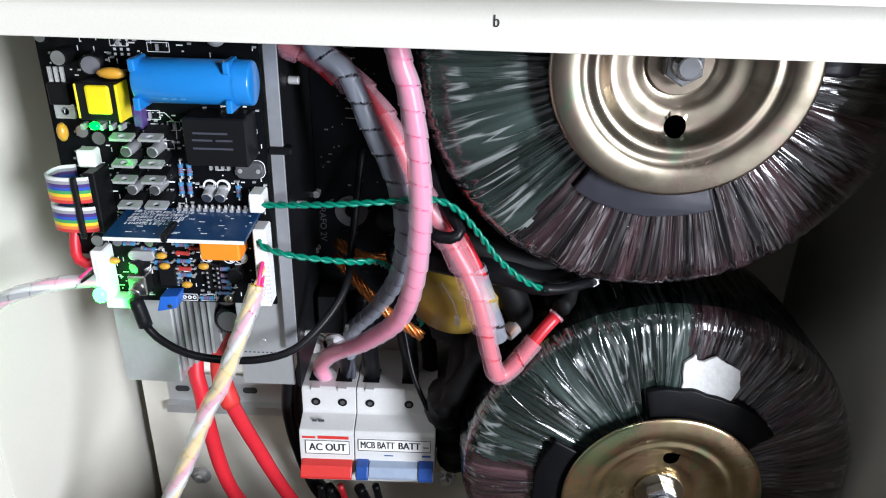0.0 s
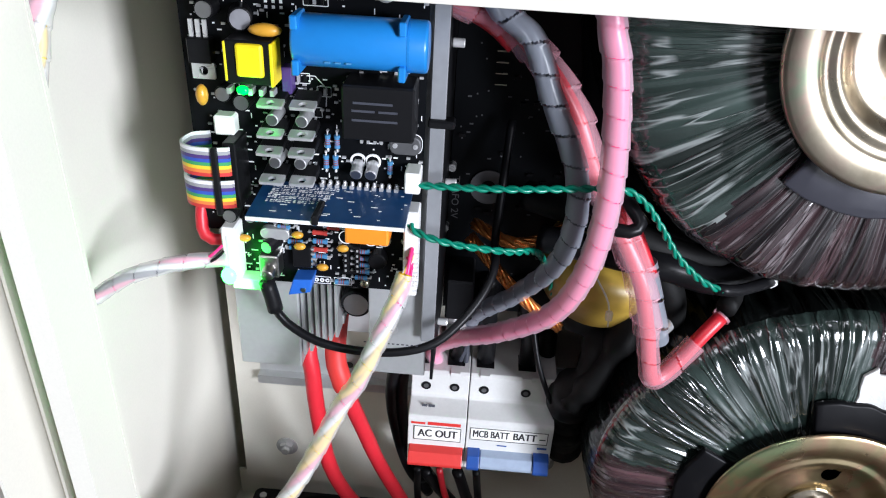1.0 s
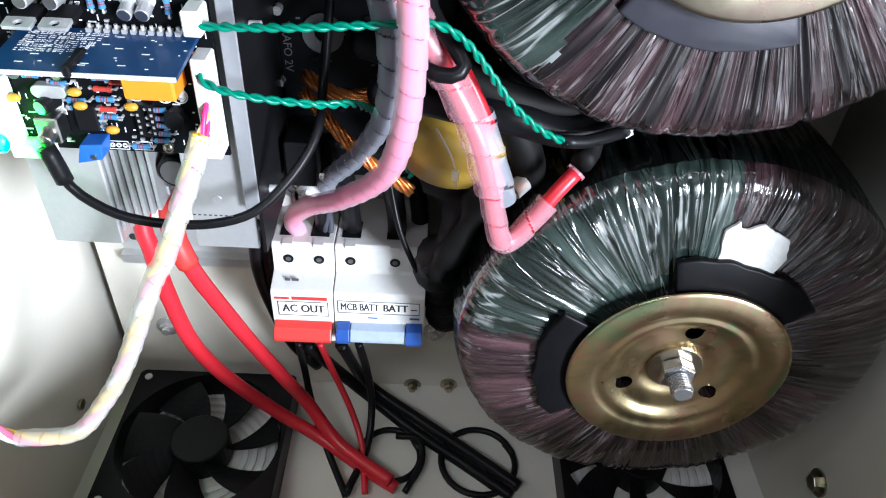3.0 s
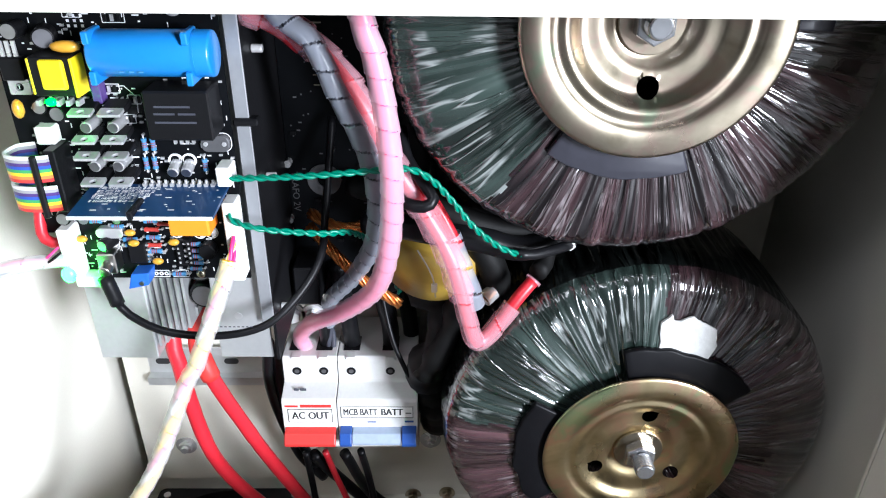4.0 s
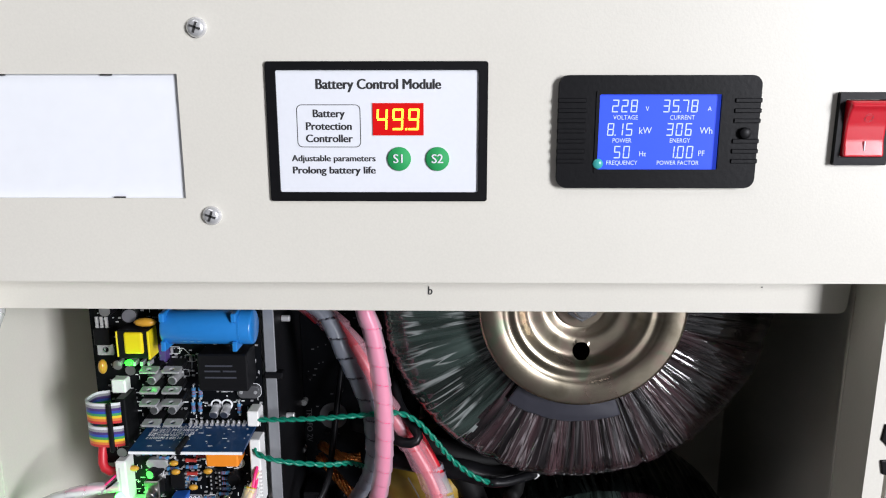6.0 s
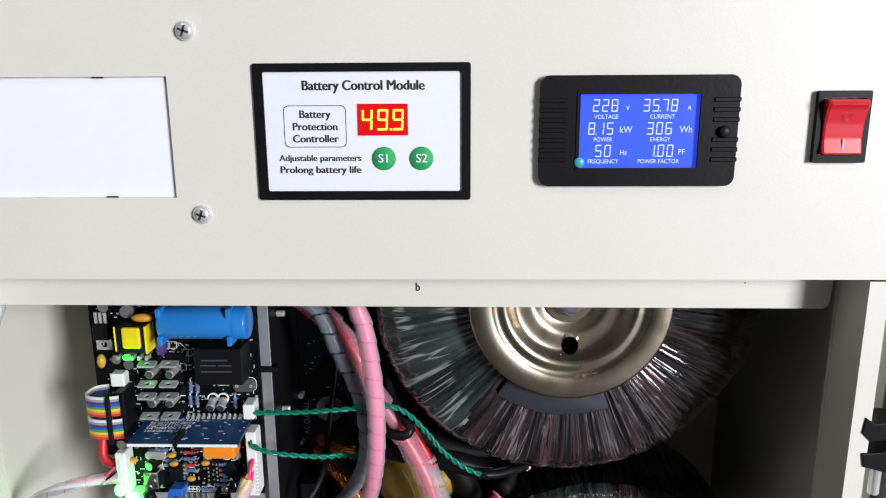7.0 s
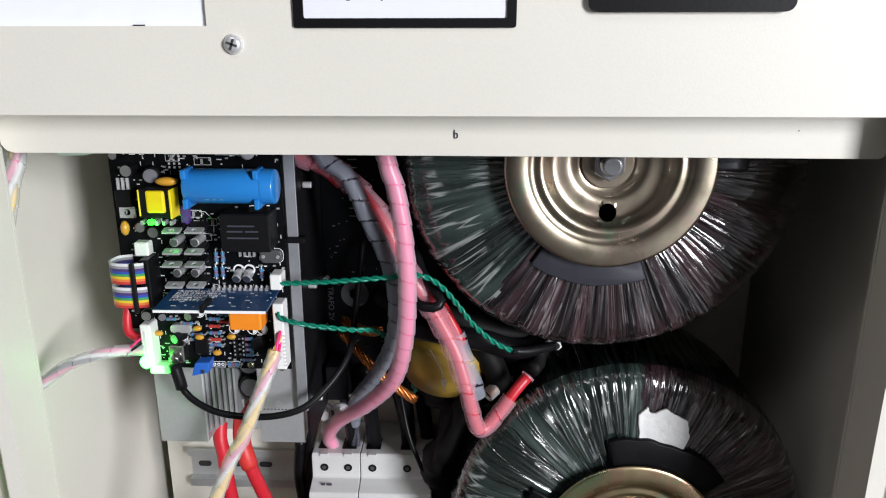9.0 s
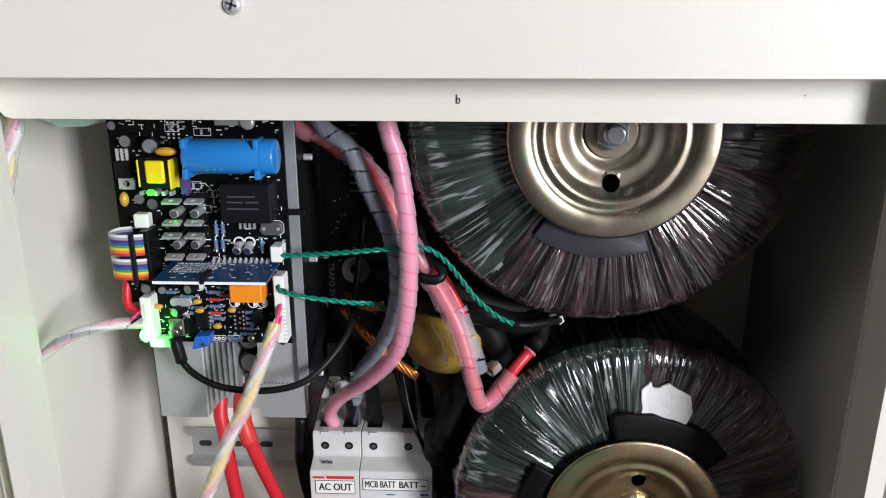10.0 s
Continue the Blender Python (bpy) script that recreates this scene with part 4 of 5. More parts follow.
for k, (px, pz) in enumerate(((-0.0106, 0.5044), (-0.0207, 0.5072), (0.0124, 0.5105), (0.0120, 0.5058), (-0.0011, 0.4883), (-0.0014, 0.4853), (-0.0254, 0.4775), (0.0244, 0.4805), (0.0225, 0.5077))):
    resistor(px, pz, False, 0.0070, 0.0011, DIODE if k == 3 else RESIST, bands=k != 3)
for (px, pz), w in (((0.0073, 0.6042), 0.010), ((-0.0103, 0.6063), 0.008), ((-0.0006, 0.5732), 0.009), ((0.0095, 0.5682), 0.006), ((0.0046, 0.5591), 0.008)):
    part("outline_mark", plate_with_hole(rounded(px - w / 2, px + w / 2, pz - 0.0022, pz + 0.0022, 0.0004), rounded(px - w / 2 + 0.0003, px + w / 2 - 0.0003, pz - 0.0019, pz + 0.0019, 0.0003), BY - 0.0003, BY - 0.0001), SILK, pcb)
    for k in range(3):
        part("small_chip", box(px - w / 2 + 0.001 + k * w * 0.3, px - w / 2 + 0.0022 + k * w * 0.3, BY - 0.0011, BY - 0.0001, pz - 0.0014, pz + 0.0014), TIN if k % 2 else CHIP, pcb)
trace = [(0.0002, 0.5743), (0.0059, 0.5744), (0.0107, 0.5694), (0.0101, 0.5619)]
for (u0, v0), (u1, v1) in zip(trace, trace[1:]):
    part("print_line", cyl((u0, BY - 0.0001, v0), (u1, BY - 0.0001, v1), 0.00022, 6), SILK, pcb)

# printed marks and tiny surface parts, too many to count
rnd = random.Random(11)
silk, smd = bmesh.new(), bmesh.new()
for k in range(900):
    x, z = rnd.uniform(-0.046, 0.050), rnd.uniform(0.4760, 0.645)
    if x < -0.036 and z < 0.502:
        continue
    kind = rnd.random()
    if kind < 0.72:
        w = rnd.choice((0.0007, 0.0010, 0.0018, 0.0030))
        h = 0.0006 if rnd.random() < 0.7 else 0.0022
        if h > 0.001:
            w = 0.0004
        box(x, x + w, BY - 0.00025, BY - 0.0001, z, z + h, bm=silk)
    else:
        box(x, x + 0.0016, BY - 0.0009, BY, z, z + 0.0009, bm=smd)
tagged(part("print_marks", silk, SILK, pcb), kind="stuff")
tagged(part("chip_cluster", smd, TIN, pcb), kind="stuff")
for k in range(3):
    b = bmesh.new()
    for j in range(6):
        box(-0.0130 + k * 0.003, -0.0118 + k * 0.003, BY - 0.00025, BY - 0.0001, 0.6000 + j * 0.0022, 0.6012 + j * 0.0022, bm=b)
    part("print_bar", b, SILK, pcb)

# ---- heatsink and bracket behind the board ----
sink = thing("heatsink", 0.01, 0.57, 0.42, "plain aluminium heatsink with cut fins", "heatsink")
part("left_block", box(-0.0402, -0.0086, 0.5400, 0.630, 0.4172, 0.640, 0.0006), ALU, sink)
for k in range(6):
    part("fin", box(-0.0080 + k * 0.0031, -0.0064 + k * 0.0031, 0.5425 + k * 0.0014, 0.630, 0.4235 + 0.0015 * k, 0.640), ALU, sink)
part("fin_web", box(-0.0085, 0.0110, 0.600, 0.612, 0.4250, 0.640), ALU, sink)
bracket = thing("side_bracket", 0.045, 0.55, 0.42, "grey plated steel bracket holding the board", "bracket")
part("foot_plate", box(0.0265, 0.0555, 0.5400, 0.5420, 0.4178, 0.620, 0.0005), ALU, bracket, "bright aluminium lower plate")
part("flange", box(0.0532, 0.0598, 0.5345, 0.5360, 0.4440, 0.5560, 0.0004), GREYSTEEL, bracket)
part("flange", box(0.0532, 0.0598, 0.5345, 0.5360, 0.5590, 0.650, 0.0004), GREYSTEEL, bracket)
part("web", box(0.0585, 0.0600, 0.5362, 0.640, 0.4192, 0.650), BLACK, bracket)
part("tie", box(0.0525, 0.0640, 0.5325, 0.5400, 0.5555, 0.5590, 0.0008), BLACK, bracket, "black cable tie")
part("hole", lathe([(0.0021, 0.5399), (0.0021, 0.5396), (0.0001, 0.5396)], 0.0393, 0.4458, 16), TIN, bracket)
for (px, pz) in ((0.0606, 0.5870), (0.0603, 0.5229), (0.0579, 0.4447)):
    part("side_screw", cyl((0.0602, 0.552, pz), (0.0655, 0.552, pz), 0.0020, 14, bevel=0.0005), STEEL, bracket)
tb = part("terminal_block", box(0.0165, 0.0380, 0.5270, BY, 0.6085, 0.6180, 0.0005), ALU, pcb, "tinned terminal block")
part("terminal_screw", lathe([(0.0042, 0.5268), (0.0042, 0.5256), (0.0026, 0.5250), (0.0001, 0.5250)], 0.0355, 0.6105, 18), STEEL, tb, smooth=True)
caps = thing("filter_capacitors", 0.017, 0.57, 0.43, "black electrolytic capacitors tucked behind the board", "capacitor")
for z in (0.4680, 0.4510):
    c = part("can", cyl((0.0180, 0.600, z), (0.0180, 0.5520, z), 0.0080, 24, bevel=0.0008), BLACK, caps)
    part("can_top", cyl((0.0180, 0.5519, z), (0.0180, 0.5515, z), 0.0064, 20), CANTOP, c)
term = part("red_lug_bolt", cyl((0.006, 0.585, 0.4350), (0.006, 0.560, 0.4350), 0.0048, 6), STEEL, caps)
part("washer", cyl((0.006, 0.578, 0.4350), (0.006, 0.576, 0.4350), 0.0075, 20), GOLD, caps)

# black power board further back
back = thing("power_board", 0.09, 0.602, 0.42, "black upright power board behind the harness", "circuit board")
part("board", box(0.0605, 0.1230, 0.6030, 0.6046, 0.4200, 0.660), BOARD, back)
lettering("lettering", "TRAFO 2V", 0.0056, 0.0638, 0.6027, 0.4915, FAINT, back, turn=90)
rnd = random.Random(7)
b, c = bmesh.new(), bmesh.new()
for k in range(70):
    x, z = rnd.uniform(0.063, 0.121), rnd.uniform(0.43, 0.65)
    box(x, x + rnd.choice((0.0008, 0.002)), 0.60275, 0.6029, z, z + 0.0008, bm=b)
for k in range(26):
    x, z = rnd.uniform(0.063, 0.121), rnd.uniform(0.43, 0.65)
    box(x, x + 0.003, 0.6012, 0.6028, z, z + 0.0018, bm=c)
tagged(part("print_marks", b, FAINT, back), kind="stuff")
tagged(part("chip_cluster", c, CHIP, back), kind="stuff")
for k in range(9):
    part("resistor_pin", box(0.0800, 0.0860, 0.5990, 0.6000, 0.5560 + k * 0.0055, 0.5566 + k * 0.0055), GOLD, back)
part("hole_ring", lathe([(0.0098, 0.6024), (0.0098, 0.6014), (0.0040, 0.6014), (0.0040, 0.6024)], 0.0813, 0.4993, 24), GREYDARK, back)
for (px, pz) in ((0.0573, 0.5532), (0.0576, 0.5267), (0.0615, 0.5105), (0.0594, 0.4745)):
    part("small_screw", cyl((px, 0.603, pz), (px, 0.598, pz), 0.0022, 10), STEEL, back)
part("relay", box(0.0980, 0.1220, 0.570, 0.6025, 0.6050, 0.640, 0.001), CHIP, back)
part("relay", box(0.0630, 0.0780, 0.575, 0.6025, 0.4300, 0.4550, 0.001), CHIP, back)

# ---- toroidal transformers ----
SHIFT[0] = Vector((0, 0, 0))


def winding(cx, cz, front, back, R, greens, seed):
    """A film-wrapped ring winding: a rounded ring with pleats that run across it."""
    prof = [(0.030, front + 0.030), (0.032, front + 0.014), (0.038, front + 0.004), (0.048, front + 0.0005), (0.060, front), (0.075, front), (0.090, front + 0.0012), (0.0985, front + 0.0030), (0.1035, front + 0.0055),
            (0.1070, front + 0.0100), (0.1090, front + 0.0170), (0.1097, front + 0.028), (0.110, front + 0.045), (0.110, back - 0.022), (0.107, back - 0.010), (0.098, back - 0.003), (0.080, back), (0.045, back), (0.032, back - 0.010)]
    line = spline([(r * R / 0.110, y, 0) for r, y in prof], 0.004)
    b = bmesh.new()
    uv = b.loops.layers.uv.new("UVMap")
    segs = 720
    rows = []
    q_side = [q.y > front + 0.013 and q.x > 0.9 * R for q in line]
    for j, q in enumerate(line):
        row = []
        for i in range(segs):
            a = 2 * math.pi * i / segs
            u, v = math.cos(a), math.sin(a)
            swing = 0.25 * noise.noise(Vector((u * 4, v * 4, j * 0.10 + seed)))
            fine = 1 - abs(noise.noise(Vector((u * 22 + swing, v * 22 + swing, j * 0.05 + seed)))) * 2
            coarse = noise.noise(Vector((u * 6, v * 6, j * 0.12 + seed + 9)))
            d = 0.0014 * fine * (0.5 + abs(coarse)) + 0.0012 * coarse
            r = q.x + d * (0.9 if q.y > front + 0.02 else 0.25)
            row.append(b.verts.new((cx + r * math.cos(a), q.y - d, cz + r * math.sin(a))))
        rows.append(row)
    for j in range(1, len(rows)):
        for i in range(segs):
            f = b.faces.new((rows[j - 1][i - 1], rows[j - 1][i], rows[j][i], rows[j][i - 1]))
            f.smooth = True
            a = 360 * (i - 0.5) / segs + 3 * noise.noise(Vector((j * 0.3, seed, 0)))
            f.material_index = 1 if any(lo < a % 360 < hi for lo, hi in greens) else 0
            # outer side takes the dark film, its shade put into the colour
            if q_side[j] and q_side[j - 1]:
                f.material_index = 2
            us = ((i - 1) / segs, i / segs, i / segs, (i - 1) / segs)
            vs = ((j - 1) / len(rows), (j - 1) / len(rows), j / len(rows), j / len(rows))
            for loop, u, v in zip(f.loops, us, vs):
                loop[uv].uv = (u, v)
    bmesh.ops.recalc_face_normals(b, faces=b.faces[:])
    return b


def clamp_plate(cx, cz, y, R, holes, deep=1.0):
    """A dished, ribbed clamping washer with real holes."""
    prof = [(0.0575, 0.0034), (0.0577, 0.0020), (0.0570, 0.0006), (0.0555, 0.0), (0.0500, 0.0), (0.0455, 0.0002), (0.0440, 0.0012), (0.0425, 0.0024), (0.0405, 0.0026), (0.0388, 0.0018), (0.0370, 0.0020), (0.0350, 0.0036), (0.0325, 0.0062),
            (0.0312, 0.0076), (0.0295, 0.0082), (0.0275, 0.0085), (0.0255, 0.0086), (0.0240, 0.0087), (0.0225, 0.0088), (0.0210, 0.0092), (0.0190, 0.0104), (0.0170, 0.0122), (0.0150, 0.0130), (0.0120, 0.0131), (0.0070, 0.0131)]
    segs = 168
    b = bmesh.new()
    rows = []
    for r, d in prof:
        rows.append([b.verts.new((cx + r * R / 0.0577 * math.cos(2 * math.pi * i / segs), y + d * deep, cz + r * R / 0.0577 * math.sin(2 * math.pi * i / segs))) for i in range(segs)])
    for one, two in zip(rows, rows[1:]):
        for i in range(segs):
            b.faces.new((one[i - 1], one[i], two[i], two[i - 1])).smooth = True
    for ang, hr in holes:
        hx, hz = cx + 0.0275 * math.cos(radians(ang)), cz + 0.0275 * math.sin(radians(ang))
        near = [(v, Vector((v.co.x - hx, 0, v.co.z - hz))) for v in b.verts]
        inside = {v for v, d in near if d.length < hr * 0.86}
        bmesh.ops.delete(b, geom=list(inside), context="VERTS")
        for v in b.verts:
            d = Vector((v.co.x - hx, 0, v.co.z - hz))
            if d.length < hr * 1.25:
                d = d.normalized() * hr
                v.co.x, v.co.z = hx + d.x, hz + d.z
    bmesh.ops.recalc_face_normals(b, faces=b.faces[:])
    return b


def pad(cx, cz, y, r0, r1, a0, a1, deep=0.004, ragged=0.0):
    """A curved moulded packing piece under the plate."""
    rag = [r1 * (1 + ragged * noise.noise(Vector((a * 0.13, cx * 50, 0.3)))) for a in np.linspace(a0, a1, 24)]
    pts = [(cx + r * math.cos(radians(a)), cz + r * math.sin(radians(a))) for a, r in zip(np.linspace(a0, a1, 24), rag)]
    pts += [(cx + r0 * math.cos(radians(a)), cz + r0 * math.sin(radians(a))) for a in np.linspace(a1, a0, 14)]
    return prism(pts, "y", y, y + deep, 0.0011)


def transformer(cx, cz, front, back, greens, pads, plate_y, holes, bolt, seed, label, dark, R=0.1166, deep=1.0, drop=0.0):
    t = thing("toroidal_transformer", cx, (front + back) / 2, cz - R, label, "transformer", "pair of toroidal transformers")
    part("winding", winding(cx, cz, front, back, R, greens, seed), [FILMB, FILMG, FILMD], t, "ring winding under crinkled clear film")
    plate = part("clamp_plate", clamp_plate(cx, cz - drop, plate_y, 0.0577, holes, deep), GOLDY if dark is PADK else GOLD, t, "dished yellow-zinc clamping plate")
    # closed black cup added behind the plate so that its holes read dark
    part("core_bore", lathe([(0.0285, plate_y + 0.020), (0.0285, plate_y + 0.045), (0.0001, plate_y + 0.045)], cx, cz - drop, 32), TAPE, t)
    for r0, r1, a0, a1, y in pads:
        part("packing_pad", pad(cx, cz - drop, y, r0, r1, a0, a1, ragged=0.035 if dark is PADK else 0.01), dark, t, "dark moulded packing pad", True)
    d = plate_y + 0.0131 * deep
    part("washer", cyl((cx, d, cz - drop), (cx, d - 0.002, cz - drop), 0.0145, 28, bevel=0.0004), GOLD, plate)
    part("nut", cyl((cx, d - 0.002, cz - drop), (cx, d - 0.009, cz - drop), 0.0094, 6, bevel=0.0008), NUT, t)
    stud = part("stud", cyl((cx, d - 0.009, cz - drop), (cx, bolt, cz - drop), 0.0053, 20, bevel=0.0010), NUT, t, "threaded steel stud")
    n = int((d - 0.010 - bolt) / 0.0016)
    for k in range(max(n, 0)):
        part("thread", lathe([(0.0053, bolt + 0.0016 + k * 0.0016), (0.0058, bolt + 0.0021 + k * 0.0016), (0.0053, bolt + 0.0026 + k * 0.0016)], cx, cz - drop, 20), NUT, stud)
    return t


UX, UZ, LX, LZ = 0.2369, 0.6000, 0.2675, 0.3530
transformer(UX, UZ, 0.5180, 0.632, [(155, 232)], [(0.050, 0.0710, 235, 291, 0.5130), (0.050, 0.0760, -3, 30, 0.5130)], 0.5055, [(-88, 0.0050), (32, 0.0050), (152, 0.0050)], 0.5030, 3,
            "upper film-wrapped toroidal transformer with gold clamp plate", PAD)
low = transformer(LX, LZ, 0.5295, 0.644, [(88, 172)], [(0.048, 0.0740, 38, 104, 0.5245), (0.048, 0.0740, 150, 215, 0.5245)], 0.5205, [(84, 0.0046), (206, 0.0046), (-38, 0.0046)], 0.5075, 8,
                  "lower film-wrapped toroidal transformer with long stud", PADK, deep=0.55, drop=0.0040)
edge = []
corners = [(0.2675, 0.4146), (0.2694, 0.4266), (0.2674, 0.4391), (0.2735, 0.4446), (0.2760, 0.4400), (0.2847, 0.4433), (0.2906, 0.4395), (0.2987, 0.4350), (0.3011, 0.4248), (0.2954, 0.4111), (0.2825, 0.4125)]
rnd = random.Random(2)
for (x0, z0), (x1, z1) in zip(corners, corners[1:] + corners[:1]):
    for k in range(4):
        edge.append((x0 + (x1 - x0) * k / 4 + rnd.uniform(-0.0006, 0.0006), z0 + (z1 - z0) * k / 4 + rnd.uniform(-0.0006, 0.0006)))
part("tape_patch", prism(edge, "y", 0.5272, 0.5292, 0.0006), PAPER, low, "torn white tape patch")

# ---- circuit breakers ----
SHIFT[0] = BACK


def breaker(x0, x1, holes, title, handle, group="breakers on the rail"):
    m = (x0 + x1) / 2
    k = thing("circuit_breaker", m, 0.654, 0.329, "light grey circuit breaker marked " + title, "circuit breaker", group)
    prof = [(0.6530, 0.292), (0.6100, 0.292), (0.6040, 0.2960), (0.6040, 0.3100), (0.5900, 0.3105), (0.5885, 0.3120), (0.5885, 0.3500), (0.5900, 0.3520), (0.6030, 0.3560), (0.6040, 0.3575), (0.6040, 0.3735), (0.6060, 0.3755), (0.6530, 0.3755)]
    body = part("body", prism(prof, "x", x0 + 0.0002, x1 - 0.0002, 0.0005), BREAKER, k)
    for h in holes:
        part("screw_hole", cyl((h, 0.6039, 0.3645), (h, 0.6036, 0.3645), 0.0031, 18), CHIP, body)
        part("terminal_screw", cyl((h, 0.6037, 0.3645), (h, 0.6033, 0.3645), 0.0016, 14), GREYDARK, body)
        part("notch", box(h - 0.003, h + 0.003, 0.6039, 0.6100, 0.3718, 0.3758), BREAKER, body)
        part("terminal_mouth", box(h - 0.0055, h + 0.0055, 0.612, 0.628, 0.3750, 0.37575), CHIP, body)
    if handle == "red":
        part("brand_bar", box(x0 + 0.0022, x0 + 0.0110, 0.58822, 0.5884, 0.3462, 0.3478), REDLBL, body)
        part("brand_bar", box(x0 + 0.0125, x1 - 0.0035, 0.58822, 0.5884, 0.3460, 0.3484), REDLBL, body)
        part("print_bar", box(x0 + 0.0080, x0 + 0.0110, 0.5960, 0.5962, 0.3535, 0.3558), GREYW, body)
        part("print_bar", box(x0 + 0.0120, x0 + 0.0160, 0.5960, 0.5962, 0.3535, 0.3558), GREYW, body)
        lab = part("label", box(x0 + 0.0040, x1 - 0.0030, 0.5881, 0.5884, 0.3335, 0.3448), WHITE, body, "white paper strip")
        part("label_border", plate_with_hole([(x0 + 0.0040, 0.3335), (x1 - 0.0030, 0.3335), (x1 - 0.0030, 0.3448), (x0 + 0.0040, 0.3448)], [(x0 + 0.0044, 0.3339), (x1 - 0.0034, 0.3339), (x1 - 0.0034, 0.3444), (x0 + 0.0044, 0.3444)], 0.5879, 0.5881), INK, lab)
        lettering("lettering", "AC OUT", 0.0086, m + 0.0006, 0.5880, 0.3390, INK, lab, squeeze=0.76, bold=0.00034)
        h = part("toggle", prism([(0.5890, 0.3210), (0.5800, 0.3185), (0.5790, 0.3215), (0.5830, 0.3275), (0.5890, 0.3290)], "x", x0 + 0.0012, x1 - 0.0012, 0.0006), REDLBL, k, "red toggle bar switched down")
    else:
        lab = part("label", box(x0 + 0.0025, x1 - 0.0032, 0.5881, 0.5884, 0.3372, 0.3470), WHITE, body, "white paper strip")
        part("label_border", plate_with_hole([(x0 + 0.0025, 0.3372), (x1 - 0.0032, 0.3372), (x1 - 0.0032, 0.3470), (x0 + 0.0025, 0.3470)], [(x0 + 0.0029, 0.3376), (x1 - 0.0036, 0.3376), (x1 - 0.0036, 0.3466), (x0 + 0.0029, 0.3466)], 0.5879, 0.5881), INK, lab)
        lettering("lettering", "MCB BATT", 0.0080, x0 + 0.0155, 0.5880, 0.3420, INK, lab, squeeze=0.60, bold=0.00030)
        lettering("lettering", "BATT --", 0.0080, x0 + 0.0395, 0.5880, 0.3420, INK, lab, squeeze=0.76, bold=0.00034)
        part("print_bar", box(x0 + 0.0200, x0 + 0.0260, 0.5882, 0.5884, 0.3330, 0.3338), BLUEH, body)
        part("print_bar", box(x1 - 0.0090, x1 - 0.0030, 0.5882, 0.5884, 0.3330, 0.3345), BLUEH, body)
        for a, b_ in ((x0 + 0.0015, x0 + 0.0095), (x1 - 0.0110, x1 - 0.0012)):
            part("toggle", prism([(0.5890, 0.3200), (0.5800, 0.3185), (0.5790, 0.3215), (0.5820, 0.3285), (0.5890, 0.3300)], "x", a, b_, 0.0006), BLUEH, k, "dark blue toggle")
        part("toggle_bridge", prism([(0.5890, 0.3205), (0.5810, 0.3190), (0.5805, 0.3215), (0.5830, 0.3275), (0.5890, 0.3290)], "x", x0 + 0.0098, x1 - 0.0113, 0.0006), CLEARP, k, "glossy clear toggle bridge")
    return k


breaker(0.0445, 0.0812, (0.0540, 0.0720), "AC OUT", "red")
breaker(0.0814, 0.1356, (0.0905, 0.1168), "MCB BATT BATT", "blue")

# ---- yellow choke with copper leads ----
SHIFT[0] = Vector((-0.0007, -0.0087, -0.0070))
choke = thing("filter_choke", 0.148, 0.585, 0.43, "yellow taped choke wound with copper wire", "inductor")
b = lathe([(0.010, 0.575), (0.013, 0.571), (0.024, 0.570), (0.031, 0.574), (0.033, 0.585), (0.031, 0.606), (0.024, 0.610), (0.012, 0.610), (0.010, 0.600), (0.010, 0.575)], 0.1500, 0.4800, 40)
b.transform(Matrix.Translation((0.147, 0.592, 0.466)) @ Euler((radians(-62), 0, radians(18))).to_matrix().to_4x4() @ Matrix.Translation((-0.15, -0.59, -0.48)))
part("core", b, YCOIL, choke, smooth=True)
for line in ([(0.076, 0.585, 0.4880), (0.092, 0.572, 0.4860), (0.106, 0.568, 0.4885), (0.124, 0.570, 0.4985)], [(0.074, 0.587, 0.4790), (0.092, 0.575, 0.4640), (0.108, 0.572, 0.4490), (0.126, 0.574, 0.4340)]):
    for k in range(6):
        part("lead_strand", tube(line, 0.0012, 8, spin=(0.0023, 2 * math.pi * k / 6, 0.040)), COPPER, choke, smooth=True)
tie = thing("clear_tie", 0.147, 0.552, 0.462, "clear nylon cable tie on the yellow choke", "cable tie")
part("strap", tube([(0.137, 0.560, 0.478), (0.145, 0.553, 0.466), (0.147, 0.553, 0.452)], 0.0005, 8), WRAPC, tie)
part("tie_head", box(0.1445, 0.1480, 0.550, 0.5535, 0.4565, 0.4615, 0.0006), WRAPC, tie)

# ---- fans on the floor pan ----
SHIFT[0] = Vector((0, 0, 0))


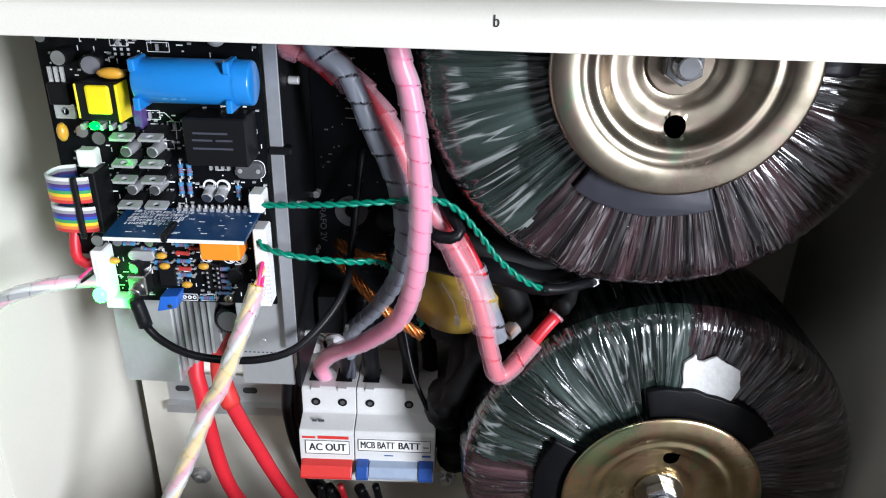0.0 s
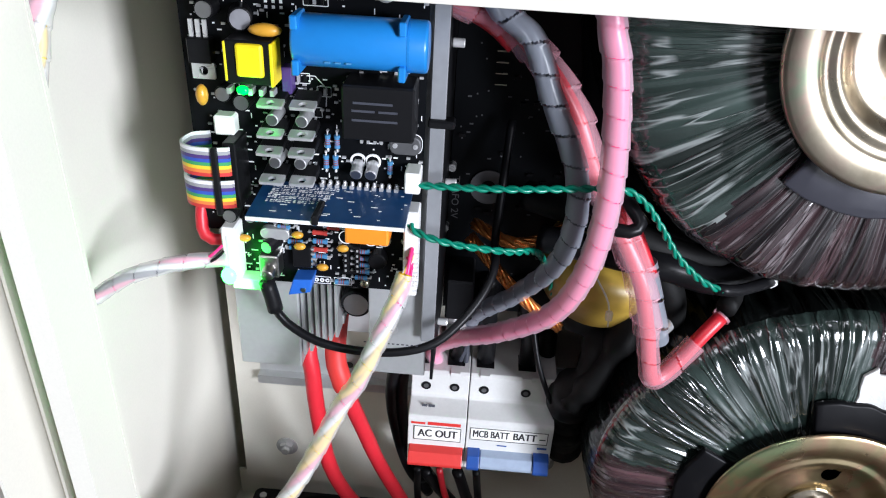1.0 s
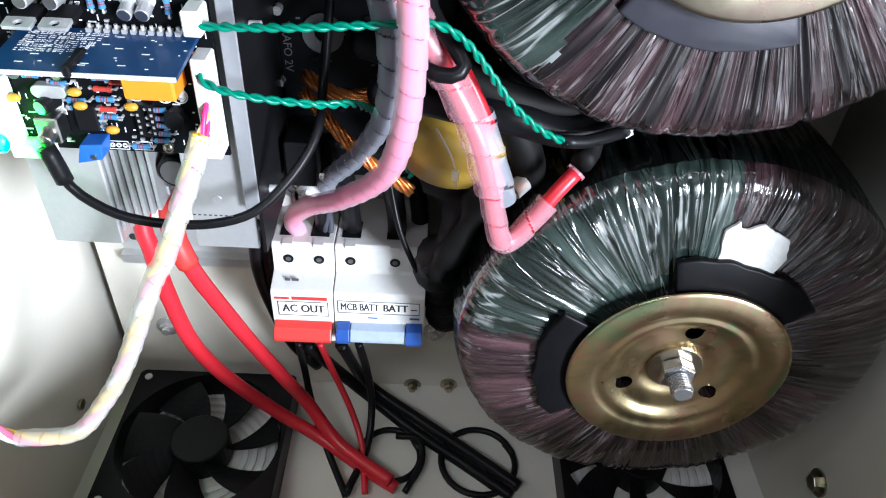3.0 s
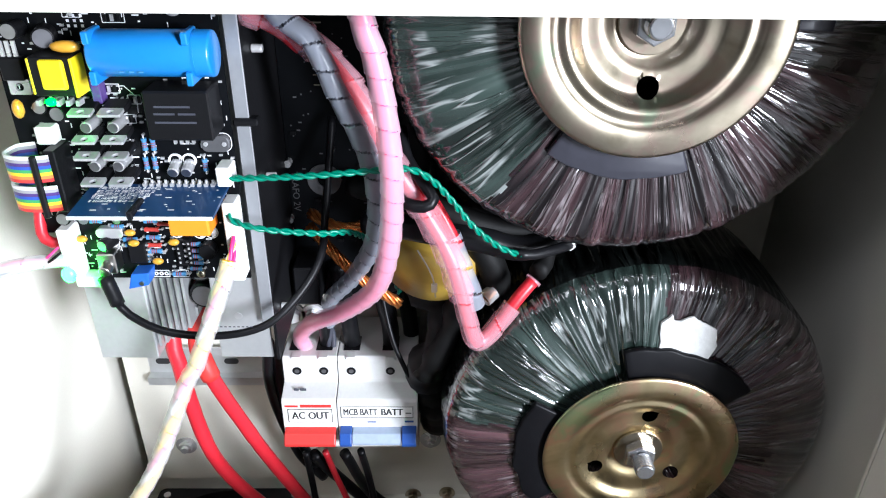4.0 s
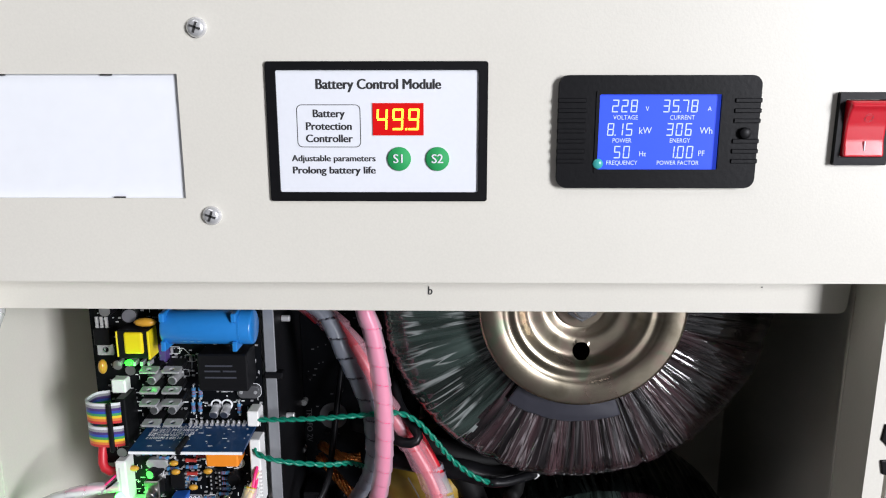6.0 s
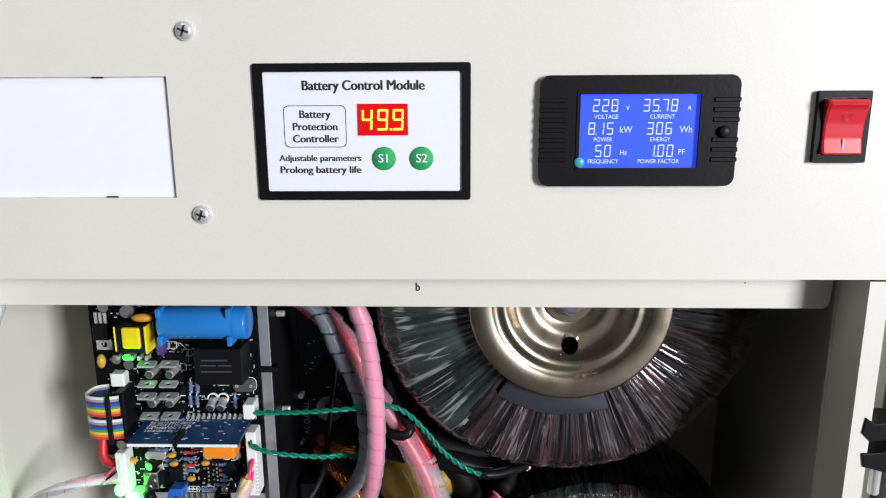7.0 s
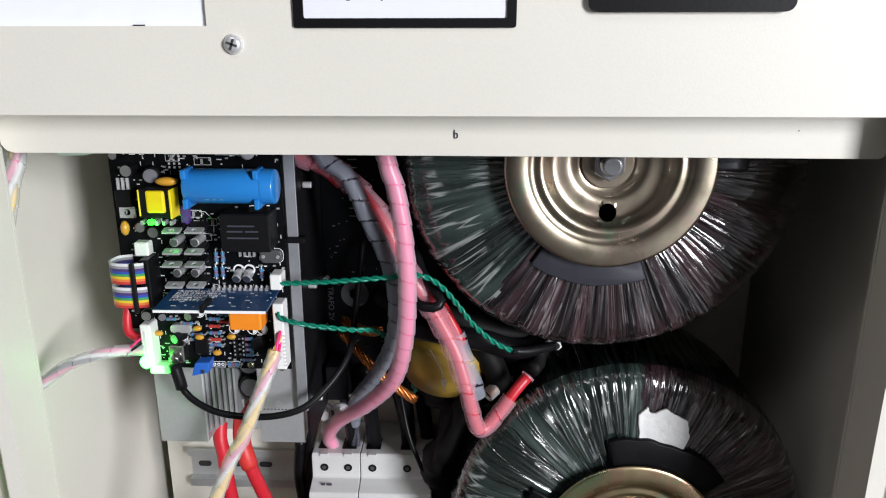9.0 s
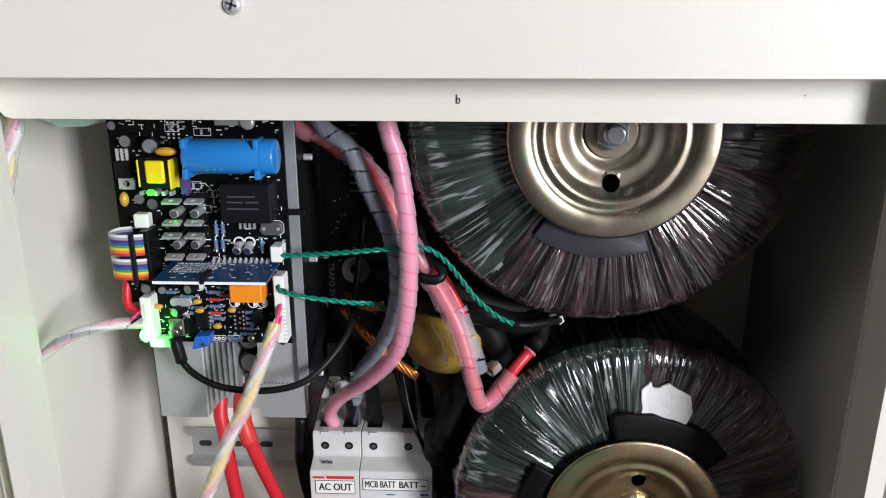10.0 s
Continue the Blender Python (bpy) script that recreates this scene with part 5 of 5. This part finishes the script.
def fan(cx, cy, group="floor fans"):
    z0, z1 = FZ + 0.0004, FZ + 0.0254
    f = thing("cooling_fan", cx, cy, FZ, "black square axial cooling fan on the cabinet floor", "fan", group)
    o = rounded(-0.060, 0.060, -0.060, 0.060, 0.005, 11)
    n = len(o)
    ring = [(0.0575 * math.cos(radians(-67.5 + 360 * k / n)), 0.0575 * math.sin(radians(-67.5 + 360 * k / n))) for k in range(n)]
    b = plate_with_hole(o, ring, z0, z1)
    for v in b.verts:
        v.co = Vector((cx + v.co.x, cy + v.co.z, v.co.y))
    bmesh.ops.recalc_face_normals(b, faces=b.faces[:])
    part("frame", b, BLACK, f)
    part("hub", cyl((cx, cy, z0 + 0.002), (cx, cy, z1 - 0.001), 0.0205, 32, bevel=0.0015), BLACK, f)
    for k in range(7):
        b = bmesh.new()
        rows = []
        for j in range(7):
            r = 0.020 + 0.0355 * j / 6
            row = []
            for i in range(6):
                a = 2 * math.pi * k / 7 + (i / 5 - 0.5) * 0.62 + 0.35 * j / 6
                row.append(b.verts.new((cx + r * math.cos(a), cy + r * math.sin(a), z1 - 0.004 - 0.013 * i / 5)))
            rows.append(row)
        for one, two in zip(rows, rows[1:]):
            for i in range(5):
                b.faces.new((one[i], one[i + 1], two[i + 1], two[i]))
        got = bmesh.ops.extrude_face_region(b, geom=b.faces[:])
        for v in got["geom"]:
            if isinstance(v, bmesh.types.BMVert):
                v.co.z -= 0.0012
        bmesh.ops.recalc_face_normals(b, faces=b.faces[:])
        part("blade", b, BLACK, f, smooth=False)
    for k in range(5):
        r = 0.028 + k * 0.0065
        b = lathe([(r, 0), (r, 0.0012), (r + 0.0034, 0.0012), (r + 0.0034, 0), (r, 0)], 0, 0, 40)
        for v in b.verts:
            v.co = Vector((cx + v.co.x, cy + v.co.z, FZ + 0.0006 + v.co.y))
        bmesh.ops.recalc_face_normals(b, faces=b.faces[:])
        part("guard_ring", b, WHITE, f, "pale guard ring under the blades")
    for sx in (-1, 1):
        for sy in (-1, 1):
            part("corner_screw", cyl((cx + sx * 0.0525, cy + sy * 0.0525, z1), (cx + sx * 0.0525, cy + sy * 0.0525, z1 + 0.0012), 0.0028, 12), STEEL, f)
    return f


fan(-0.0220, 0.5830)
fan(0.2960, 0.5830)

# ---- wiring ----
SHIFT[0] = Vector((0, 0, 0))


def harness(name, label, pts, r, wires, wrap=None, pitch=0.011, category="cable harness", lift=0.12, full=False, gap=0.02):
    """A bundle of wires in a spiral wrap."""
    t = thing(name, *pts[-1], label, category)
    n = len(wires)
    for k, m in enumerate(wires):
        if n == 1:
            part("wire", tube(pts, r * 0.82, 12), m, t, smooth=True)
        else:
            part("wire", tube(pts, r * 0.42, 8, spin=(r * 0.45, 2 * math.pi * k / n, 0.05)), m, t, smooth=True)
    part("spiral_wrap", tube(pts if full else pts[:-1], r, 22, step=0.00038, pitch=pitch, lift=lift, cap=False, gap=gap), wrap or WRAP, t, "milky spiral cable wrap", True)
    return t


def cable(name, label, pts, r, mat, parts=(), category="cable"):
    t = thing(name, *pts[-1], label, category)
    part("jacket", tube(pts, r, 12, wobble=0.03), mat, t, smooth=True)
    return t


harness("pink_harness", "thick red wires in milky pink spiral wrap", [(0.108, 0.510, 0.690), (0.1115, 0.505, 0.640), (0.1164, 0.5000, 0.6045), (0.1214, 0.5000, 0.5865), (0.1255, 0.5000, 0.5570), (0.1266, 0.5010, 0.5276), (0.1235, 0.5090, 0.4938), (0.1145, 0.5270, 0.4609), (0.0931, 0.5530, 0.4296), (0.0696, 0.5820, 0.4019), (0.0565, 0.6030, 0.3772), (0.0585, 0.609, 0.3612)], 0.0050, [PINKW], full=True)
harness("grey_harness", "dark grey wires in clear spiral wrap", [(0.045, 0.520, 0.680), (0.0737, 0.5250, 0.6075), (0.0918, 0.5230, 0.5898), (0.1023, 0.5210, 0.5666), (0.1138, 0.5170, 0.5427), (0.1181, 0.5190, 0.5182), (0.1145, 0.5320, 0.4863), (0.0993, 0.5620, 0.4477), (0.0799, 0.5920, 0.4123), (0.0755, 0.606, 0.386), (0.0755, 0.610, 0.3612)], 0.0045, [GREYW, GREYW, GREYW], WRAPG, 0.013, gap=0.09, lift=0.18)
RED_UP = [(0.030, 0.545, 0.640), (0.0578, 0.5370, 0.6032), (0.0776, 0.5350, 0.5957), (0.0974, 0.5310, 0.5794), (0.1125, 0.5270, 0.5597), (0.1220, 0.5270, 0.5383), (0.1314, 0.5290, 0.5203), (0.1432, 0.5270, 0.5015), (0.1529, 0.5250, 0.4823)]
RED_DOWN = [(0.1600, 0.5240, 0.4585), (0.1651, 0.5250, 0.4369), (0.1688, 0.5270, 0.4276), (0.1746, 0.5300, 0.4292), (0.1823, 0.5330, 0.4381), (0.1912, 0.5370, 0.4497), (0.1995, 0.5420, 0.4577)]
t = thing("red_harness", 0.1688, 0.5270, 0.4276, "red wires in loose clear spiral wrap, bent sharply upward", "cable harness")
part("wire", tube(RED_UP + RED_DOWN, 0.0036, 12), RED, t, smooth=True)
part("wire", tube([(q[0] + 0.0050, q[1] + 0.0035, q[2] + 0.0028) for q in RED_UP[6:]], 0.0030, 10), RED, t, smooth=True)
part("spiral_wrap", tube(RED_UP + RED_DOWN[:1], 0.0060, 26, step=0.0004, pitch=0.0150, lift=0.26, cap=False, gap=0.03), WRAPR, t, "loose clear spiral cable wrap", True)
part("spiral_wrap", tube(RED_DOWN[:-2] + [(0.1880, 0.5355, 0.4455)], 0.0050, 24, step=0.0004, pitch=0.0150, lift=0.12, cap=False, gap=0.05), WRAPR, t, "clear spiral cable wrap", True)
part("wrap_tail", tube([(0.1530, 0.5290, 0.4920), (0.1585, 0.5285, 0.4760), (0.1640, 0.5285, 0.4600), (0.1668, 0.5290, 0.4500)], 0.0056, 22, step=0.0006, pitch=0.016, lift=0.10, cap=False, gap=0.10), WRAPG, t, "smoky clear end of the wrap", True)
part("wrap_rim", tube([(0.1986, 0.5415, 0.4569), (0.1993, 0.5420, 0.4575), (0.2000, 0.5424, 0.4582)], 0.0046, 18, step=0.0008, cap=False), WRAPR, t, "clear cut rim at the wire end", True)
lug = thing("cable_lug", 0.203, 0.55, 0.46, "cut end of a clear sleeve beside the red harness", "cable sleeve")
b = tube([(0.1740, 0.5540, 0.4372), (0.1765, 0.5560, 0.4386), (0.1795, 0.5585, 0.4402)], 0.0046, 18, step=0.001, cap=False)
part("sleeve", b, WRAPC, lug, smooth=True)
part("core", cyl((0.1750, 0.5546, 0.4376), (0.1795, 0.5585, 0.4402), 0.0028, 14), COPPER, lug)
cable("black_tail", "black heat-shrink tail joining the red harness", [(0.2019, 0.5460, 0.4598), (0.2078, 0.5570, 0.4658), (0.207, 0.575, 0.50), (0.20, 0.60, 0.53)], 0.0052, TAPE)

for name, pts in (("green_pair", [(0.0473, 0.5175, 0.5276), (0.0583, 0.5160, 0.5282), (0.0857, 0.5110, 0.5314), (0.1150, 0.5100, 0.5343), (0.1327, 0.5110, 0.5352), (0.1438, 0.5140, 0.5287), (0.1542, 0.5170, 0.5158), (0.1643, 0.5200, 0.5014), (0.1773, 0.5230, 0.4889), (0.1891, 0.5250, 0.4824)]),
                  ("green_pair", [(0.0468, 0.5175, 0.5108), (0.0501, 0.5140, 0.5072), (0.0647, 0.5110, 0.5042), (0.0900, 0.5170, 0.4988), (0.1041, 0.5320, 0.4914), (0.1124, 0.5570, 0.4704), (0.1205, 0.5720, 0.4435), (0.1247, 0.5770, 0.4275)])):
    t = thing(name, *pts[0], "twisted pair of thin green wires", "wire", "green signal pairs")
    for k in (0, 1):
        part("strand", tube(pts, 0.0009, 8, step=0.0014, spin=(0.0009, math.pi * k, 0.012)), GREENW, t, smooth=True)
cable("black_sleeve", "black sleeve over the green wire joint", [(0.1871, 0.5255, 0.4829), (0.1967, 0.5290, 0.4809), (0.2076, 0.5350, 0.4804), (0.2171, 0.5420, 0.4796)], 0.0028, RUBBER)
cable("black_lead", "thick black leads crossing behind the harness", [(0.1090, 0.5570, 0.4853), (0.1265, 0.5490, 0.4870), (0.1497, 0.5450, 0.4843), (0.1711, 0.5430, 0.4816), (0.1966, 0.5490, 0.4741), (0.230, 0.565, 0.484)], 0.0070, RUBBER)
cable("black_loop", "thin black lead looped round the harness", [(0.1290, 0.5420, 0.5438), (0.1323, 0.5320, 0.5318), (0.1408, 0.5220, 0.5227), (0.1450, 0.5170, 0.5174), (0.1404, 0.5150, 0.5142), (0.1311, 0.5170, 0.5155), (0.1257, 0.5270, 0.5191)], 0.0030, RUBBER)

coax = thing("coax_cable", 0.02, 0.52, 0.45, "black coaxial cable swinging under the control board", "cable")
part("plug", tube([(-0.0169, 0.5135, 0.4762), (-0.0148, 0.5130, 0.4683), (-0.0135, 0.5130, 0.4609)], 0.0036, 14), BLACK, coax, "black moulded plug", True)
part("jacket", tube([(-0.0140, 0.5130, 0.4624), (-0.0082, 0.5120, 0.4547), (0.0057, 0.5100, 0.4472), (0.0238, 0.5090, 0.4443), (0.0443, 0.5100, 0.4445), (0.0609, 0.5140, 0.4484), (0.0737, 0.5220, 0.4580), (0.0830, 0.5320, 0.4689), (0.0867, 0.5420, 0.4781), (0.0862, 0.5570, 0.4858), (0.090, 0.585, 0.535)], 0.0021, 12), RUBBER, coax, smooth=True)
b = bmesh.new()
for k in range(12):
    t_ = 0.028 + k * 0.0022
    box(t_, t_ + 0.0012, 0.51005, 0.51015, 0.4486, 0.4492, bm=b)
part("print_bar", b, GREYW, coax)

harness("signal_harness", "thin pink and grey wires in clear spiral wrap", [(-0.0363, 0.5160, 0.4844), (-0.0455, 0.5090, 0.4868), (-0.0579, 0.5030, 0.4866), (-0.0733, 0.4990, 0.4820), (-0.0855, 0.4970, 0.4738), (-0.0955, 0.4945, 0.4665), (-0.1000, 0.4930, 0.4610), (-0.1005, 0.4930, 0.4560)], 0.0034, [PINKLW, GREYW, WHITEW], WRAPC, 0.010)
lead = thing("red_lead", -0.03, 0.52, 0.49, "short thin red and black leads at the connector", "wire")
part("strand", tube([(-0.0443, 0.5110, 0.4853), (-0.0384, 0.5100, 0.4905), (-0.0358, 0.5140, 0.4925)], 0.0007, 6), PINKW, lead)
part("strand", tube([(-0.0432, 0.5100, 0.4846), (-0.0375, 0.5090, 0.4884), (-0.0355, 0.5140, 0.4896)], 0.0007, 6), RUBBER, lead)
harness("yellow_harness", "yellow, white and pink wires in clear spiral wrap", [(0.0468, 0.5090, 0.4885), (0.0457, 0.5070, 0.4836), (0.0419, 0.5010, 0.4729), (0.0278, 0.4940, 0.4378), (0.0206, 0.4930, 0.4251), (-0.0002, 0.4910, 0.3774), (-0.0182, 0.4910, 0.3462), (-0.0384, 0.4910, 0.3215), (-0.0693, 0.4920, 0.3138), (-0.0950, 0.497, 0.3250)], 0.0041, [YELW, WHITEW, PINKLW, YELW], WRAPC, 0.011)
harness("corner_harness", "yellow wires in clear wrap behind the jamb", [(-0.0780, 0.500, 0.660), (-0.0756, 0.4870, 0.6091), (-0.0793, 0.4840, 0.5940), (-0.0833, 0.4820, 0.5765), (-0.0894, 0.4800, 0.5571), (-0.0966, 0.4800, 0.5446)], 0.0045, [YELW, WHITEW, PINKLW], WRAPC, 0.011)
part("strand", tube([(0.0467, 0.5160, 0.4928), (0.0490, 0.5130, 0.4912), (0.0488, 0.5090, 0.4874)], 0.0009, 6), PINKW, lead)

cable("red_cable", "thick red battery cable running down to the floor", [(-0.0095, 0.584, 0.444), (-0.0131, 0.5670, 0.4013), (-0.0111, 0.5640, 0.3831), (-0.0096, 0.5650, 0.3540), (-0.0066, 0.5720, 0.3084), (-0.0002, 0.5830, 0.2698), (0.0138, 0.5910, 0.2364), (0.0348, 0.5960, 0.2050), (0.0606, 0.5915, 0.1870), (0.0949, 0.5732, 0.1770), (0.1200, 0.5595, 0.1730)], 0.0048, RED)
cable("red_cable", "thick red battery cable with heat-shrink lug sleeve", [(0.0050, 0.574, 0.438), (0.0026, 0.5650, 0.3981), (0.0063, 0.5620, 0.3818), (0.0109, 0.5650, 0.3613), (0.0175, 0.5750, 0.3280), (0.0251, 0.5870, 0.2901), (0.0409, 0.5950, 0.2460), (0.0550, 0.5998, 0.2120), (0.0779, 0.5841, 0.1880), (0.1161, 0.5585, 0.1830)], 0.0048, RED)
sl = thing("red_sleeve", 0.004, 0.573, 0.40, "red heat-shrink sleeve on the battery cable", "cable sleeve")
part("sleeve", tube([(0.0045, 0.573, 0.432), (0.0025, 0.5650, 0.3973), (0.0058, 0.5620, 0.3825), (0.0074, 0.5625, 0.3755)], 0.0060, 14), REDLBL, sl, smooth=True)
for pts, r in (([(0.0492, 0.6120, 0.2629), (0.0491, 0.6220, 0.2258), (0.0560, 0.6067, 0.2000), (0.0696, 0.5821, 0.1800), (0.0855, 0.5520, 0.1720)], 0.0026),
               ([(0.0906, 0.6120, 0.2649), (0.0943, 0.6220, 0.2280), (0.0986, 0.6136, 0.2000), (0.0969, 0.5879, 0.1800), (0.0857, 0.5521, 0.1760)], 0.0028),
               ([(0.0538, 0.6170, 0.2566), (0.0665, 0.6270, 0.2259), (0.0900, 0.6321, 0.1900), (0.1259, 0.6096, 0.1780), (0.1686, 0.5810, 0.1740), (0.2024, 0.5563, 0.1730)], 0.0045),
               ([(0.0774, 0.6170, 0.2577), (0.0945, 0.6324, 0.1980), (0.1343, 0.6102, 0.1860), (0.1762, 0.5806, 0.1840), (0.2068, 0.5584, 0.1820)], 0.0042),
               ([(0.0342, 0.6020, 0.3729), (0.0293, 0.6120, 0.3316), (0.0328, 0.6190, 0.2908), (0.0420, 0.6250, 0.2492), (0.0568, 0.6330, 0.2168)], 0.0042),
               ([(0.0474, 0.5970, 0.3905), (0.0383, 0.6070, 0.3543), (0.0368, 0.6150, 0.3150), (0.0415, 0.6190, 0.2752), (0.0528, 0.6270, 0.2357)], 0.0036),
               ([(0.1179, 0.5986, 0.1800), (0.1340, 0.5953, 0.1820), (0.1375, 0.5786, 0.1780), (0.1262, 0.5562, 0.1730)], 0.0024)):
    cable("black_cable", "black rubber cable below the breakers", pts, r, RUBBER)
cable("thin_red_wire", "thin red wire leaving the AC breaker", [(0.0645, 0.6090, 0.2668), (0.0697, 0.6170, 0.2326), (0.0832, 0.6078, 0.2000), (0.0937, 0.5871, 0.1810), (0.0984, 0.5544, 0.1730)], 0.0024, RED)
for (cx, cy, cz), r in (((0.1793, 0.5841, 0.1720), 0.0275), ((0.1144, 0.5868, 0.1720), 0.0220)):
    ring = [(cx + r * math.cos(a), cy + r * 1.02 * math.sin(a), FZ + 0.004 + 0.003 * math.sin(a * 0.5)) for a in np.linspace(0.3, 7.0, 18)]
    cable("cable_loop", "thin black cable coiled on the cabinet floor", ring, 0.0024, RUBBER)

SHIFT[0] = BACK
bundle = thing("taped_bundle", 0.145, 0.59, 0.40, "black taped cable bundle beside the breakers", "cable bundle")
part("tape", tube([(0.100, 0.612, 0.440), (0.130, 0.602, 0.438), (0.152, 0.590, 0.428), (0.150, 0.578, 0.405), (0.142, 0.585, 0.384), (0.146, 0.610, 0.340), (0.150, 0.630, 0.300)], 0.0115, 14, wobble=0.5), TAPE, bundle, smooth=True)
part("tape", tube([(0.170, 0.585, 0.470), (0.163, 0.576, 0.440), (0.152, 0.572, 0.410), (0.140, 0.574, 0.385)], 0.0080, 14, wobble=0.5), TAPE, bundle, smooth=True)
for pts, r in (([(0.0905, 0.622, 0.374), (0.0900, 0.612, 0.400), (0.0870, 0.600, 0.450)], 0.0056), ([(0.1168, 0.622, 0.374), (0.1160, 0.614, 0.400), (0.1080, 0.600, 0.450)], 0.0056), ([(0.0720, 0.622, 0.374), (0.0730, 0.614, 0.392), (0.0700, 0.600, 0.440)], 0.0040), ([(0.1130, 0.600, 0.430), (0.1200, 0.590, 0.400), (0.1300, 0.585, 0.375)], 0.0016)):
    cable("black_lead", "black lead entering a breaker terminal", pts, r, RUBBER)
for x, z in ((0.0570, 0.4130), (0.0690, 0.4130)):
    g = thing("ring_lug", x, 0.605, z, "bolted tinned ring lug on the power board", "cable lug")
    part("ring", cyl((x, 0.602, z), (x, 0.600, z), 0.0072, 22), TIN, g)
    part("bolt_head", cyl((x, 0.600, z), (x, 0.595, z), 0.0045, 6, bevel=0.0005), STEEL, g)
for (x, z) in ((0.095, 0.505), (0.112, 0.470), (0.150, 0.530), (0.134, 0.560)):
    cable("inner_lead", "black lead deep inside the cabinet", [(x - 0.02, 0.640, z + 0.09), (x, 0.620, z + 0.02), (x + 0.015, 0.625, z - 0.06), (x + 0.02, 0.640, z - 0.12)], 0.0055, RUBBER)
SHIFT[0] = Vector((0, 0, 0))
# two black cables added to keep the shaded gap between the transformers dark
cable("taped_cable", "thick black taped cable between the two transformers", [(0.165, 0.558, 0.486), (0.205, 0.578, 0.492), (0.245, 0.610, 0.486), (0.280, 0.640, 0.470)], 0.0110, TAPE)
cable("taped_cable", "thick black taped cable between the two transformers", [(0.150, 0.585, 0.506), (0.190, 0.596, 0.500), (0.240, 0.625, 0.495), (0.300, 0.645, 0.490)], 0.0120, TAPE)
cable("taped_cable", "thick black lead rising behind the harness", [(0.128, 0.600, 0.460), (0.135, 0.590, 0.520), (0.128, 0.595, 0.580), (0.120, 0.600, 0.650)], 0.0090, TAPE)
cable("black_lead", "thick black leads crossing behind the harness", [(0.100, 0.575, 0.500), (0.130, 0.560, 0.498), (0.165, 0.552, 0.488), (0.200, 0.560, 0.478)], 0.0075, TAPE)
cable("red_sleeve", "red sleeved cable crossing above the bracket", [(0.020, 0.560, 0.640), (0.0380, 0.5490, 0.6024), (0.0598, 0.5420, 0.6000), (0.0771, 0.5370, 0.5932), (0.0871, 0.5350, 0.5853)], 0.0060, RED)
tag = thing("white_tag", 0.21, 0.545, 0.49, "torn white paper tag on the black lead", "tag")
part("tag", prism([(0.2150, 0.4814), (0.2174, 0.4769), (0.2201, 0.4792), (0.2185, 0.4830)], "y", 0.5400, 0.5406), PAPER, tag)
gb = thing("green_connector", -0.07, 0.56, 0.612, "pale green plastic part under the cabinet top", "connector")
part("shell", prism([(-0.0957, 0.6102), (-0.0954, 0.6033), (-0.0833, 0.5983), (-0.0676, 0.5987), (-0.0527, 0.6034), (-0.0518, 0.6103)], "y", 0.540, 0.575, 0.0015), material("pale_green_plastic", (0.45, 0.62, 0.52), 0.4, 0, 0.05), gb)
lamp = bpy.data.lights.new("green_led_glow", "POINT")
lamp.energy, lamp.color, lamp.shadow_soft_size = 0.016, (0.02, 1.0, 0.05), 0.003
new("green_led_glow", lamp).location = (-0.0262, 0.5125, 0.4745)
lamp = bpy.data.lights.new("small_led_glow", "POINT")
lamp.energy, lamp.color, lamp.shadow_soft_size = 0.006, (0.02, 1.0, 0.05), 0.002
new("small_led_glow", lamp).location = (-0.0150, 0.5030, 0.5630)
for k, m in enumerate((PINKW, PINKLW, YELW, WHITEW)):
    w = thing("connector_lead", 0.048, 0.51, 0.49, "thin coloured lead between white connector and harness", "wire", "leads into the yellow harness")
    x, y, z = (0.0488, 0.5150, 0.4954)
    u, v, s = (0.0466, 0.5080, 0.4868)
    part("strand", tube([(x, y + 0.003, z + 0.0030 - 0.0022 * k), (x - 0.0004, y - 0.003, z - 0.001 * k), (u + 0.0008 - 0.0008 * k, v, s), (u - 0.001, v - 0.001, s - 0.006)], 0.0010, 6), m, w, smooth=True)
for pts, r in (([(0.150, 0.575, 0.490), (0.170, 0.562, 0.470), (0.182, 0.566, 0.440), (0.176, 0.590, 0.400)], 0.0085), ([(0.165, 0.600, 0.500), (0.190, 0.590, 0.470), (0.192, 0.600, 0.430), (0.180, 0.620, 0.380)], 0.0100)):
    cable("taped_cable", "black taped cable dropping beside the lower transformer", pts, r, TAPE)
